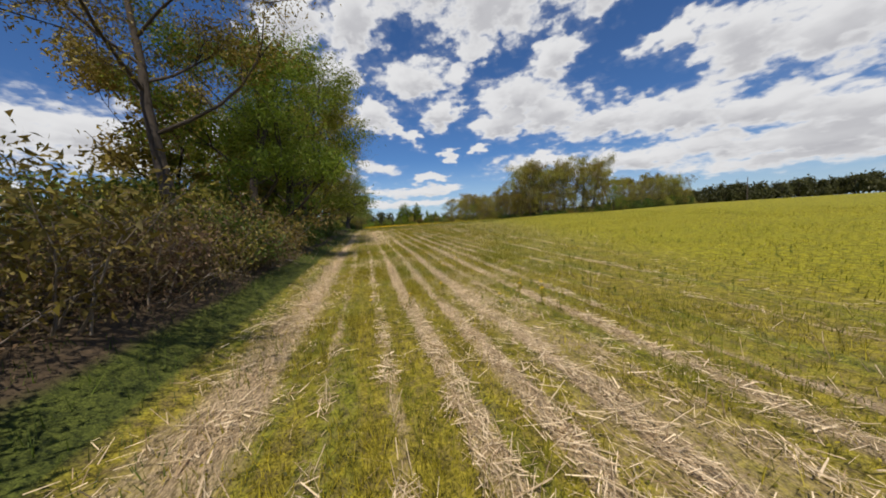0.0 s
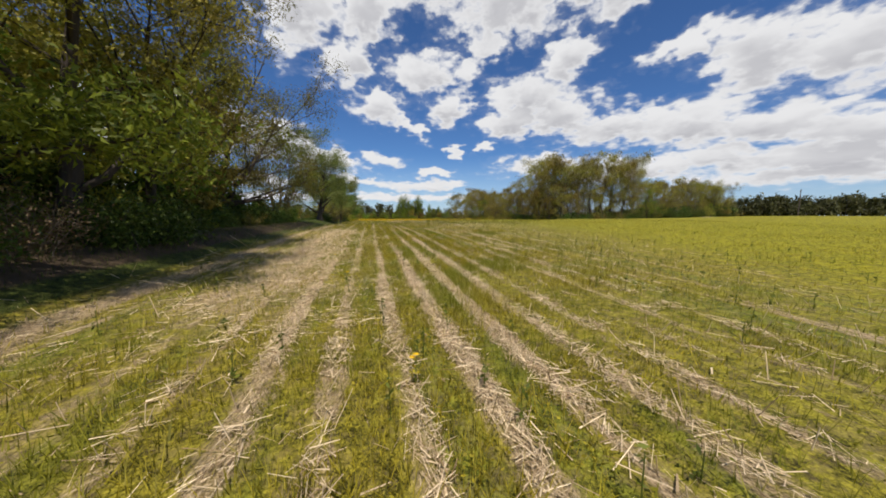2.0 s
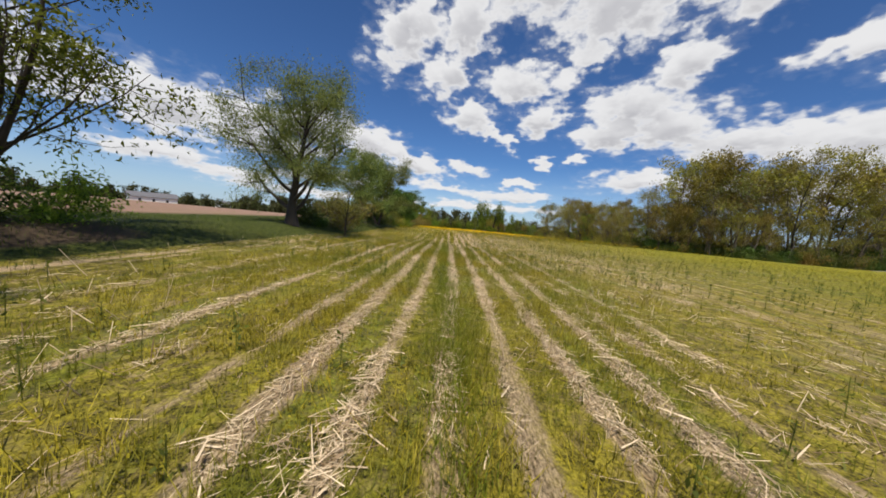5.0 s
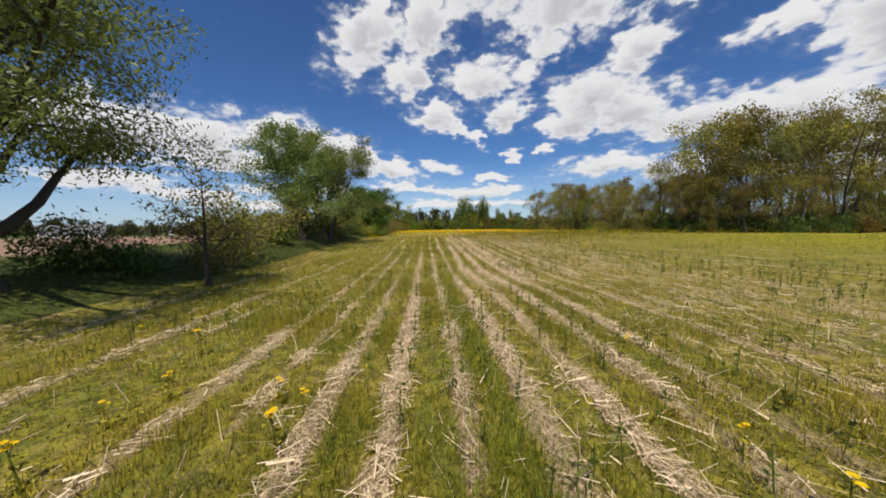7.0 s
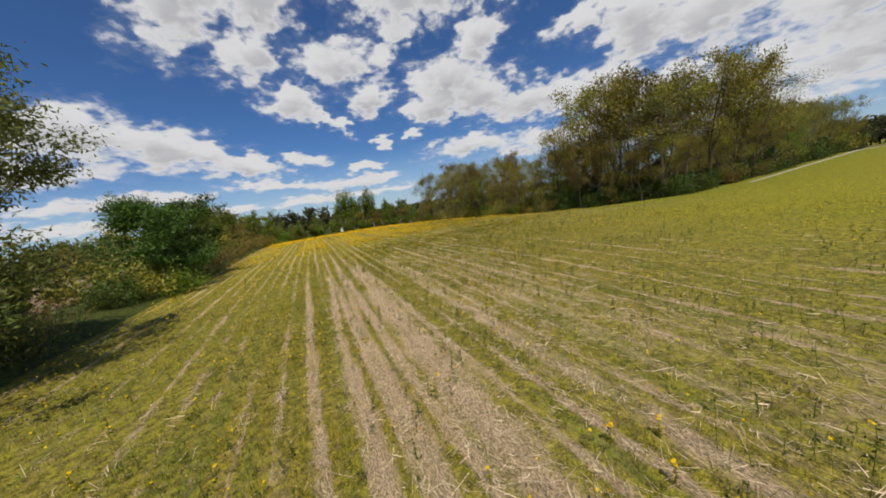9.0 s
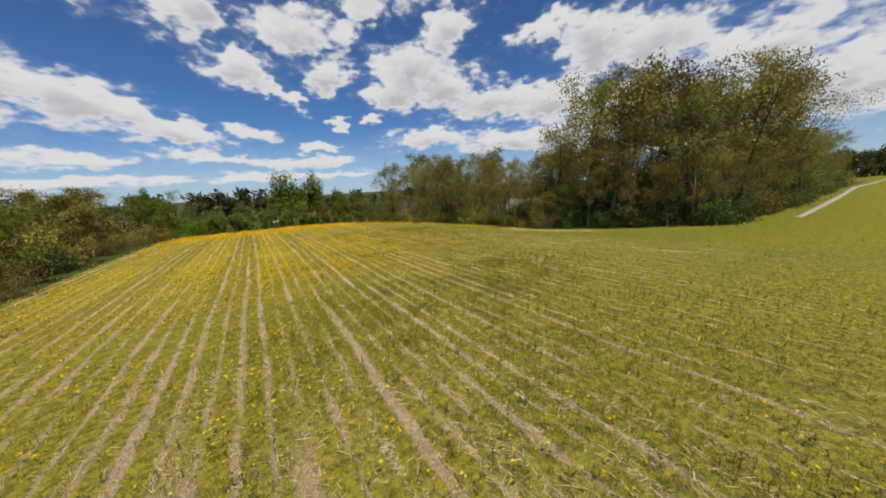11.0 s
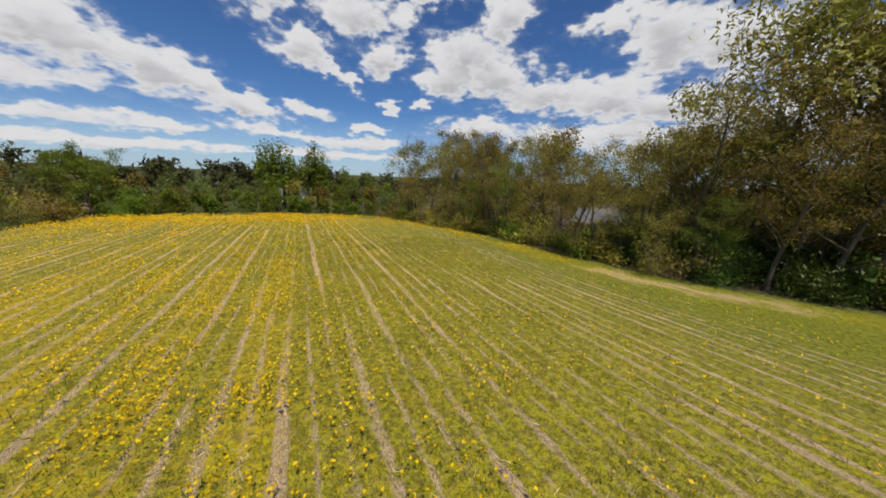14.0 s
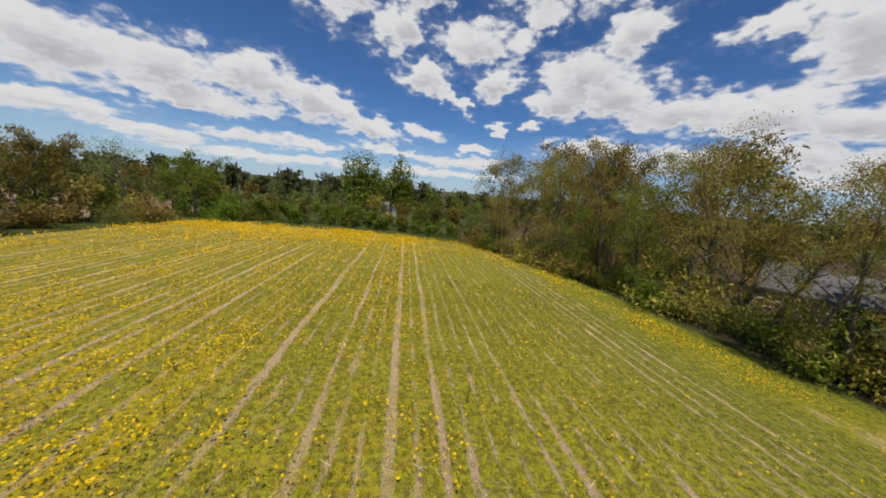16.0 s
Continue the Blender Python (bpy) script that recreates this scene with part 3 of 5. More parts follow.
def build_ground():
    xs, ys = spaced(-30, 70, 0.5, 2200), spaced(-12, 176, 1.4, 2200)
    xs = np.concatenate([xs[xs < -3.2], np.arange(-3.2, 46.0, 0.15), xs[xs > 46.0]])
    X, Y = np.meshgrid(xs, ys, indexing="ij")
    v = np.stack([X, Y, land(X, Y)], -1).reshape(-1, 3)
    nx, ny = len(xs), len(ys)
    i, j = np.meshgrid(np.arange(nx - 1), np.arange(ny - 1), indexing="ij")
    f = np.stack([i * ny + j, (i + 1) * ny + j, (i + 1) * ny + j + 1, i * ny + j + 1], -1).reshape(-1, 4)
    me = quick_mesh("ground", v, f, GROUND)
    x, y = v[:, 0], v[:, 1]
    zones = {"field": in_field(x, y) * 1.0,
             "plough": smooth(-x, 9.5, 12.0) * (1 - smooth(y, 185, 230)) * smooth(x, -150, -130),
             # litter strip by the hedge is widened to darken the shaded verge
             "litter": np.maximum(in_wood(x - 1.0, y) * 1.0, smooth(-x, 2.5, 3.3) * (1 - smooth(-x, 8.0, 9.5)) * (1 - smooth(y, 46, 54))),
             "flowers": flower_share(x, y), "straw": straw_share(x, y), "cover": weed_cover(x, y), "rows": row_straw(x, y) * in_field(x, y)}
    for key, val in zones.items():
        me.attributes.new(key, "FLOAT", "POINT").data.foreach_set("value", np.asarray(val, np.float32))
    me.polygons.foreach_set("use_smooth", np.ones(len(f), bool))
    return tagged(new("ground", me), "farm field of weedy maize stubble with hedge verge and bare ploughland", "ground", kind="structure")


build_ground()

def build_track():
    """A pale gravel farm track between the wood and the field."""
    r = np.random.default_rng(17)
    x = np.arange(66.0, 240.0, 0.8)
    mid = 91.7 + 0.12 * np.sin(x * 0.13)
    cross = np.linspace(-0.45, 0.45, 9)
    y = mid[:, None] + cross[None] * (1 + 0.08 * r.normal(size=(len(x), 1)))
    X = np.broadcast_to(x[:, None], y.shape)
    z = land(X, y) + 0.035 - 0.02 * np.abs(cross / 0.45)[None] ** 3 + 0.012 * r.normal(size=y.shape) - 0.03 * np.exp(-((np.abs(cross) - 0.25) / 0.08) ** 2)[None]
    z[:, [0, -1]] -= 0.12
    n = len(cross)
    i, j = np.meshgrid(np.arange(len(x) - 1), np.arange(n - 1), indexing="ij")
    f = np.stack([i * n + j, (i + 1) * n + j, (i + 1) * n + j + 1, i * n + j + 1], -1).reshape(-1, 4)
    return tagged(new("road", quick_mesh("road", np.stack([X, y, z], -1).reshape(-1, 3), f, GRAVEL)), "pale gravel farm track beside the wood", "road", kind="structure")


build_track()

# ---- the hedge on the left of the field ----
HEDGE = "trees of the hedgerow"


def hedge_tree(x, y, label, turn=0.0, **shape):
    return plant_thing("tree", tree_meshes(sprigs=leaf_tris, **shape), stand(x, y, turn), label, "tree", HEDGE)


# out of view behind the start, added to shade the hedge's near end
hedge_tree(-6.4, -9.0, "unseen hedgerow tree behind the start, added for shade", seed=10, height=11, spread=4.8, leaves=9000, leaf_size=0.12, leaf_mat=LEAF_OLIVE)
hedge_tree(-8.0, -1.5, "tall unseen hedgerow tree behind the start, added for shade", seed=11, height=12, spread=5.4, leaves=24000, leaf_size=0.062, leaf_mat=LEAF_OLIVE, limbs=12)
hedge_tree(-8.5, 5.5, "bare-branched hedgerow tree with a few opening leaves", seed=12, height=11.5, spread=5.2, leaves=13000, leaf_size=0.062, leaf_mat=LEAF_OLIVE, limbs=12)
hedge_tree(-5.6, 11.3, "slender hedgerow tree with a dark straight trunk", seed=13, height=13, spread=4.4, leaves=26000, leaf_size=0.066, leaf_mat=LEAF_OLIVE, limbs=13, clear=0.35, girth=0.014)
hedge_tree(-4.9, 16.5, "leafy green hedgerow tree reaching to the ground", seed=14, height=9.6, spread=4.0, leaves=36000, leaf_size=0.074, leaf_mat=LEAF_GREEN, clear=0.08)
hedge_tree(-4.8, 21.0, "dense green tree in the hedgerow", seed=15, height=10.6, spread=4.2, leaves=36000, leaf_size=0.074, leaf_mat=LEAF_GREEN, clear=0.12)
hedge_tree(-5.0, 25.5, "hedgerow tree with brownish new leaves", seed=16, height=11, spread=4.4, leaves=30000, leaf_size=0.076, leaf_mat=LEAF_OLIVE, clear=0.15)
hedge_tree(-5.6, 29.7, "leaning hedgerow tree with a forked dark trunk", seed=17, height=11, spread=4.2, leaves=24000, leaf_size=0.078, leaf_mat=LEAF_OLIVE, stems=2, clear=0.25, lean=0.12)
hedge_tree(-7.2, 38.3, "broad hedgerow tree with several thick dark stems", seed=19, height=13.6, spread=6.2, leaves=48000, leaf_size=0.07, leaf_mat=LEAF_SHADE, stems=4, clear=0.14, limbs=8, girth=0.036, low=0.25, skirt=0.1)
hedge_tree(-7.4, 44.2, "low twiggy hedgerow tree with reddish-brown buds", seed=20, height=6.4, spread=4.4, leaves=20000, leaf_size=0.06, leaf_mat=LEAF_BROWN, stems=5, limbs=6, clear=0.05, girth=0.016)
hedge_tree(-5.9, 48.2, "many-stemmed hedgerow tree with an open green crown", seed=21, height=9.9, spread=4.5, leaves=17000, leaf_size=0.085, leaf_mat=LEAF_GREEN, stems=6, clear=0.2, limbs=6, girth=0.026, boughs=4)
hedge_tree(-3.9, 60.2, "broad willow with a short thick dark trunk and hanging twigs", turn=0.7, seed=22, height=9.4, spread=4.1, leaves=58000, leaf_size=0.066, leaf_mat=LEAF_WILLOW, clear=0.10, limbs=22, hang=0.38, girth=0.034, skirt=0.12)
hedge_tree(-1.6, 63.6, "small nearly bare tree in the hedgerow", seed=23, height=4.6, spread=1.8, leaves=855, leaf_size=0.062, leaf_mat=LEAF_BROWN, limbs=9, girth=0.02)
hedge_tree(-3.6, 76.5, "round green tree in the hedgerow", seed=24, height=8.2, spread=3.6, leaves=30000, leaf_size=0.092, leaf_mat=LEAF_WILLOW, stems=2, clear=0.12)
hedge_tree(-3.2, 80.5, "round green hedgerow tree with a forked trunk", seed=25, height=9.0, spread=3.5, leaves=30000, leaf_size=0.092, leaf_mat=LEAF_WILLOW, stems=2, clear=0.15)
hedge_tree(-3.0, 97.0, "low dark-green tree with dense foliage", seed=26, height=6.6, spread=3.6, leaves=19000, leaf_size=0.114, leaf_mat=LEAF_DARK, clear=0.05)
hedge_tree(-3.6, 101.0, "low dark-green tree with dense foliage", seed=27, height=7.0, spread=3.8, leaves=17100, leaf_size=0.125, leaf_mat=LEAF_DARK, clear=0.05)
hedge_tree(-6.5, 106.0, "half-bare hedgerow tree with pale twigs", seed=28, height=8.6, spread=3.6, leaves=4750, leaf_size=0.104, leaf_mat=LEAF_WILLOW, bark=PALE_BARK)
hedge_tree(-6.0, 119.0, "small green tree of the hedgerow", seed=29, height=7.6, spread=3.4, leaves=9500, leaf_size=0.135, leaf_mat=LEAF_GREEN, clear=0.1)
hedge_tree(-9.0, 137.0, "brown-olive hedgerow tree just coming into leaf", seed=30, height=8.4, spread=4.2, leaves=11400, leaf_size=0.135, leaf_mat=LEAF_BROWN, clear=0.15)
hedge_tree(-10.5, 146.0, "brown-olive hedgerow tree just coming into leaf", seed=31, height=9.0, spread=4.4, leaves=11400, leaf_size=0.135, leaf_mat=LEAF_BROWN, clear=0.2)
hedge_tree(-10.5, 158.5, "nearly bare spreading tree with pale limbs", seed=32, height=10.0, spread=4.0, leaves=1710, leaf_size=0.125, leaf_mat=LEAF_WILLOW, bark=PALE_BARK, clear=0.3)
hedge_tree(-4.0, 162.0, "full-leaved deep green tree at the corner", seed=33, height=9.6, spread=4.6, leaves=20000, leaf_size=0.12, leaf_mat=LEAF_GREEN, clear=0.05)

BUSHES = {
    "brown": bush_meshes(51, 2.4, 3.2, 2700, 0.064, LEAF_BROWN, stems=12, bark=PALE_BARK),
    "bramble": bush_meshes(52, 1.5, 3.0, 3400, 0.046, LEAF_BRAMBLE, stems=15, bark=PALE_BARK),
    "dark": bush_meshes(53, 1.8, 3.4, 2600, 0.094, LEAF_DARK),
    "green": bush_meshes(54, 2.1, 3.2, 2600, 0.096, LEAF_GREEN),
    "thick": bush_meshes(56, 3.0, 3.2, 1500, 0.21, LEAF_DARK, stems=6),
    "screen": bush_meshes(57, 4.0, 4.2, 1500, 0.24, LEAF_GREEN, stems=6),
    "copse": bush_meshes(58, 4.0, 4.2, 1500, 0.22, LEAF_OLIVE, stems=8),
    "olive": bush_meshes(55, 3.0, 3.4, 2300, 0.125, LEAF_OLIVE)}
BUSH_LABEL = {"brown": "brown twiggy shrub with budding leaves", "bramble": "low reddish-brown bramble thicket",
              "dark": "low dense dark-green shrub", "screen": "tall leafy green shrub in a dense row", "copse": "tall olive-brown shrub of a thicket", "thick": "tall dense shrub at the back of the hedge", "green": "rounded leafy green shrub", "olive": "tall olive shrub coming into leaf"}


def bush(kind, x, y, scale=1.0, group="shrubs under the hedgerow"):
    return bush_thing(BUSHES[kind], stand(x, y, rng.uniform(0, 6.28), scale), BUSH_LABEL[kind], group)


for i, y in enumerate(np.arange(-5.0, 15.0, 2.6)):
    bush("brown" if i % 3 else "olive", -6.2 + rng.uniform(-0.8, 0.6), y, rng.uniform(0.95, 1.3))
    bush("bramble", -4.4 + rng.uniform(-0.5, 0.4), y + 0.9, rng.uniform(0.75, 1.0))
for i, y in enumerate(np.arange(0.5, 12.5, 1.25)):       # brambles hanging over the verge
    bush("bramble" if i % 3 else "brown", -3.5 + rng.uniform(-0.3, 0.2), y, rng.uniform(0.7, 0.95))
for i, y in enumerate(np.arange(15.0, 47.0, 2.1)):
    bush(("dark", "green", "dark", "brown")[i % 4], -5.2 + rng.uniform(-1.2, 0.5), y, rng.uniform(0.65, 1.05) * (0.62 if y > 29 else 1))
for i, y in enumerate(np.arange(11.0, 30.0, 2.0)):
    bush(("dark", "brown", "dark")[i % 3], -8.0 + rng.uniform(-0.8, 0.6), y, rng.uniform(0.85, 1.15))
for i, y in enumerate(np.arange(6.0, 29.0, 1.75)):      # the low dark front of the hedge
    bush("dark" if i % 5 else "bramble", -3.9 + rng.uniform(-0.35, 0.25), y + rng.uniform(-0.4, 0.4), rng.uniform(0.62, 0.85))
for i, y in enumerate(np.arange(15.0, 31.0, 1.7)):      # its dense back
    bush("thick", -8.8 + rng.uniform(-1.0, 0.6), y, rng.uniform(0.9, 1.25))
for i, y in enumerate(np.arange(31.0, 47.5, 1.9)):
    bush("thick", -8.2 + rng.uniform(-0.8, 0.6), y, rng.uniform(0.7, 0.95))
    bush("dark", -5.9 + rng.uniform(-0.7, 0.7), y + 0.8, rng.uniform(0.75, 1.0))
for i, y in enumerate(np.arange(73.0, 93.0, 2.2)):
    bush(("dark", "brown", "thick", "brown")[i % 4], -4.8 + rng.uniform(-0.7, 0.6), y, rng.uniform(0.55, 0.8))
for i, y in enumerate(np.arange(18.0, 37.0, 3.1)):
    hedge_tree(-8.4 + rng.uniform(-0.9, 1.2), y, "slender hedgerow tree behind the front row", seed=90 + i, height=rng.uniform(7.0, 9.0), spread=3.4, leaves=7000,
               leaf_size=0.14, leaf_mat=(LEAF_OLIVE, LEAF_GREEN, LEAF_BROWN)[i % 3], clear=0.1, limbs=9, boughs=4, girth=0.016)
for kind, x, y, s in (("dark", -5.4, 46.2, 0.8), ("green", -5.6, 49.5, 0.8), ("dark", -4.6, 62.5, 0.75), ("dark", -3.4, 63.6, 0.6),
                      ("brown", -3.0, 66.0, 1.25), ("brown", -3.6, 68.6, 1.35), ("brown", -4.6, 71.5, 1.1), ("brown", -3.0, 83.5, 0.9),
                      ("dark", -3.2, 84.0, 0.55), ("dark", -3.6, 92.6, 1.1), ("olive", -3.8, 94.0, 1.0), ("green", -2.0, 94.5, 0.9),
                      ("brown", -2.6, 106.5, 1.2), ("brown", -3.2, 110.0, 1.25), ("brown", -3.0, 114.0, 1.15), ("dark", -4.4, 124.0, 1.4),
                      ("olive", -5.0, 128.0, 1.2), ("brown", -5.2, 132.0, 1.2), ("brown", -5.0, 138.0, 1.2), ("olive", -5.6, 143.0, 1.1),
                      ("brown", -4.4, 149.0, 1.2), ("olive", -3.0, 153.0, 1.3), ("green", -0.5, 160.0, 1.5), ("green", 3.0, 163.0, 1.5)):
    bush(kind, x, y, s)

# ---- trees beyond the far end of the field ----
WOOD_KINDS = [
    ("tall woodland tree with olive-brown spring leaves", tree_meshes(61, 17, 5.2, 9800, 0.096, LEAF_OLIVE, limbs=13, clear=0.2, fuzz=0.7, girth=0.014, bark=WOOD_BARK, boughs=3, twigs=1, sprigs=leaf_tris, skirt=0.15)),
    ("tall woodland tree coming into yellow-green leaf", tree_meshes(62, 18, 5.2, 8400, 0.096, LEAF_OLIVE, limbs=13, clear=0.28, fuzz=0.7, girth=0.014, bark=WOOD_BARK, boughs=3, twigs=1, sprigs=leaf_tris)),
    ("woodland tree with brown budding twigs", tree_meshes(63, 15, 4.8, 9800, 0.094, LEAF_BROWN, limbs=14, clear=0.08, fuzz=0.75, girth=0.014, bark=WOOD_BARK, boughs=3, twigs=1, sprigs=leaf_tris, skirt=0.15)),
    ("woodland tree with fresh green leaves", tree_meshes(64, 14, 4.2, 9000, 0.100, LEAF_GREEN, limbs=12, clear=0.15, fuzz=0.7, girth=0.014, twigs=1, sprigs=leaf_tris)),
    ("nearly bare woodland tree with fine pale twigs", tree_meshes(65, 16, 4.6, 1300, 0.16, LEAF_WILLOW, PALE_BARK, limbs=13, clear=0.3, fuzz=0.5, girth=0.013, twigs=3, sprigs=leaf_tris)),
    ("woodland tree with two stems and thin brown-olive crown", tree_meshes(66, 17, 4.4, 8400, 0.094, LEAF_BROWN, stems=2, limbs=8, clear=0.15, boughs=4, fuzz=0.7, girth=0.016, twigs=1, sprigs=leaf_tris))]
WOOD_BACK = [
    ("woodland tree with olive-brown crown further in", tree_meshes(67, 16, 5.2, 3600, 0.20, LEAF_OLIVE, limbs=12, clear=0.2, fuzz=0.8, girth=0.014, bark=WOOD_BARK, boughs=3, twigs=1, sprigs=leaf_tris, skirt=0.1)),
    ("woodland tree with brown budding crown further in", tree_meshes(68, 16, 5.0, 3600, 0.20, LEAF_BROWN, limbs=12, clear=0.2, fuzz=0.8, girth=0.014, bark=WOOD_BARK, boughs=3, twigs=1, sprigs=leaf_tris, skirt=0.1)),
    ("tall woodland tree coming into leaf further in", tree_meshes(69, 17, 4.8, 3400, 0.20, LEAF_OLIVE, limbs=12, clear=0.25, fuzz=0.8, girth=0.014, bark=WOOD_BARK, boughs=3, twigs=1, sprigs=leaf_tris))]
LINE_KINDS = [
    ("far dark tree in a boundary line", tree_meshes(75, 9, 6.0, 520, 0.78, LEAF_FAR, limbs=3, clear=0.05, fuzz=0.9, twigs=1, boughs=1, sprigs=leaf_tris, skirt=0.8)),
    ("far olive tree in a boundary line", tree_meshes(76, 8, 6.2, 520, 0.78, LEAF_FAR, limbs=3, clear=0.05, fuzz=0.9, twigs=1, boughs=1, sprigs=leaf_tris, skirt=0.8))]
FAR_KINDS = [
    ("far green tree of a boundary row", tree_meshes(71, 9, 3.4, 2600, 0.28, LEAF_GREEN, limbs=7, clear=0.1, fuzz=0.6, twigs=1, boughs=3, sprigs=leaf_tris, skirt=0.45)),
    ("far grey-green tree of a boundary row", tree_meshes(72, 9, 3.6, 2600, 0.29, LEAF_WILLOW, limbs=7, clear=0.08, fuzz=0.7, twigs=1, boughs=3, sprigs=leaf_tris, skirt=0.45)),
    ("far olive tree of a boundary row", tree_meshes(73, 9, 3.4, 2400, 0.28, LEAF_OLIVE, limbs=7, clear=0.12, fuzz=0.6, twigs=1, boughs=3, sprigs=leaf_tris, skirt=0.45)),
    ("far tree with an open upright crown", tree_meshes(74, 11, 2.4, 1900, 0.26, LEAF_GREEN, limbs=7, clear=0.35, fuzz=0.5, twigs=1, boughs=3, sprigs=leaf_tris, skirt=0.45))]


def far_tree(kind, x, y, scale, group):
    label, meshes = FAR_KINDS[kind]
    return plant_thing("tree", meshes, stand(x, y, rng.uniform(0, 6.28), scale), label, "tree", group)


def wood_tree(kind, x, y, scale, group="trees of the wood", kinds=WOOD_KINDS):
    label, meshes = kinds[kind]
    return plant_thing("tree", meshes, stand(x, y, rng.uniform(0, 6.28), scale), label, "tree", group)


END = "trees along the far end of the field"
for x in np.arange(-3, 46, 3.6):
    far_tree(int(rng.integers(0, 3)), x + rng.uniform(-1, 1), 167 + rng.uniform(-1.5, 2.5), rng.uniform(0.42, 0.68), END)
for x in np.arange(-32, 60, 6.0):
    far_tree(int(rng.integers(0, 3)), x + rng.uniform(-2, 2), 184 + rng.uniform(-4, 6), rng.uniform(0.6, 0.85), END)
for x in np.arange(-44, -8, 3.2):
    far_tree(int(rng.integers(1, 3)), x, 172 + 0.25 * (x + 8) + rng.uniform(-3, 3), rng.uniform(0.75, 1.0), END)
for x, y, s in ((17.6, 171.5, 1.15), (20.2, 172.5, 1.2), (24.6, 172.0, 1.2), (26.6, 173.0, 1.05), (33.5, 172.0, 0.85), (38.0, 171.0, 0.8)):
    far_tree(3, x, y, s, END)
for x in np.arange(-9, 45, 2.3):
    bush("screen", x + rng.uniform(-0.8, 0.8), 164.5 + rng.uniform(-1, 1.5), rng.uniform(0.6, 0.95), "shrubs along the far end of the field")
for y in np.arange(100, 160, 3.2):
    bush(("copse", "copse", "screen")[int(rng.integers(0, 3))], -7.5 - 0.03 * (y - 100) + rng.uniform(-1.2, 1.0), y, rng.uniform(0.8, 1.2))


def far_lines():
    """The boundary trees far off, too many and too small to pick apart: all their crowns and trunks in one."""
    sheets = []
    for _, pair in LINE_KINDS:
        both = []
        for me in pair:
            v, f = np.empty(len(me.vertices) * 3), np.empty(len(me.loops), np.int64)
            me.vertices.foreach_get("co", v)
            me.loops.foreach_get("vertex_index", f)
            both.append((v.reshape(-1, 3), f.reshape(len(me.polygons), -1)))
        sheets.append(both)
    found = {0: ([], [], 0), 1: ([], [], 0)}
    for a, b, c, d, k, size in ((128, 135, 420, 20, 190, 1.05), (-230, 90, -90, 300, 50, 1.0), (-130, 250, 70, 265, 30, 1.5), (70, 262, 330, 190, 30, 1.4), (-240, -40, -230, 90, 10, 1.1)):
        for i in range(k):
            q = (i + rng.uniform(-0.3, 0.3)) / k
            at = np.array(stand(a + (c - a) * q + rng.uniform(-4, 4), b + (d - b) * q + rng.uniform(-4, 4), rng.uniform(0, 6.28), size * rng.uniform(0.75, 1.15)))
            for half, (v, f) in enumerate(sheets[int(rng.integers(0, 2))]):
                vs, fs, n = found[half]
                vs.append(v @ at[:3, :3].T + at[:3, 3])
                fs.append(f + n)
                found[half] = (vs, fs, n + len(v))
    top = tagged(new("far_trees"), "dark far trees along the field boundaries", "trees", kind="stuff")
    for half, name, mat in ((0, "trunks", BARK), (1, "crowns", LEAF_FAR)):
        vs, fs, _ = found[half]
        child(name, quick_mesh(name, np.concatenate(vs), np.concatenate(fs), mat), top)


far_lines()

# ---- the wood on the right ----
EDGE = [Vector(p).to_3d() for p in WOOD_EDGE]


def along(d):
    """The place d metres along the wood's edge, and the way into the wood there."""
    for a, b in zip(EDGE, EDGE[1:]):
        s = (b - a).length
        if d <= s:
            t = (b - a) / s
            return a + t * d, Vector((-t.y, t.x, 0))
        d -= s
    return b, Vector((-t.y, t.x, 0))


LENGTH = sum((b - a).length for a, b in zip(EDGE, EDGE[1:]))
CABIN = Vector((62.5, 131.5, 0))
for depth, gap, sizes in ((1.6, 3.4, (0.38, 0.62)), (3.5, 4.4, (0.75, 1.0)), (7.0, 4.8, (0.85, 1.1)), (13.0, 6.4, (0.95, 1.2))):
    d = rng.uniform(0, 3)
    while d < LENGTH:
        p, inward = along(d)
        q = p + inward * (depth + rng.uniform(-1.4, 1.4))
        size = rng.uniform(*sizes) * (0.9 if p.y > 128 else 0.8 if p.y > 114.5 else 0.78 if p.x > 88 else 1.12 if depth < 3 else 1.27)
        d += gap * rng.uniform(0.8, 1.2)
        if (q - CABIN).length < 4.8 or (abs(q.y - 125.5) < 0.7 and q.x < 62):
            continue
        if depth > 5:
            wood_tree(int(rng.integers(0, 3)), q.x, q.y, size, kinds=WOOD_BACK)
        else:
            wood_tree(int(rng.choice([0, 0, 1, 1, 2, 2, 3, 0, 4, 5])), q.x, q.y, size)
d = 4.0
while d < LENGTH:                      # thicket that closes the wood further in
    p, inward = along(d)
    q = p + inward * rng.uniform(13, 20)
    d += rng.uniform(2.6, 3.8)
    if (q - CABIN).length > 6.5:
        bush("copse", q.x, q.y, rng.uniform(0.9, 1.3), "undergrowth in the wood")
d = 2.0
while d < LENGTH:                      # the back of the wood
    p, inward = along(d)
    q = p + inward * rng.uniform(19, 24)
    d += rng.uniform(3.6, 5.0)
    if p.y > 100:
        wood_tree(int(rng.integers(0, 3)), q.x, q.y, rng.uniform(0.75, 0.95), kinds=WOOD_BACK)
        bush("copse", q.x - 2.0, q.y + rng.uniform(-1, 1), rng.uniform(1.1, 1.5), "undergrowth in the wood")
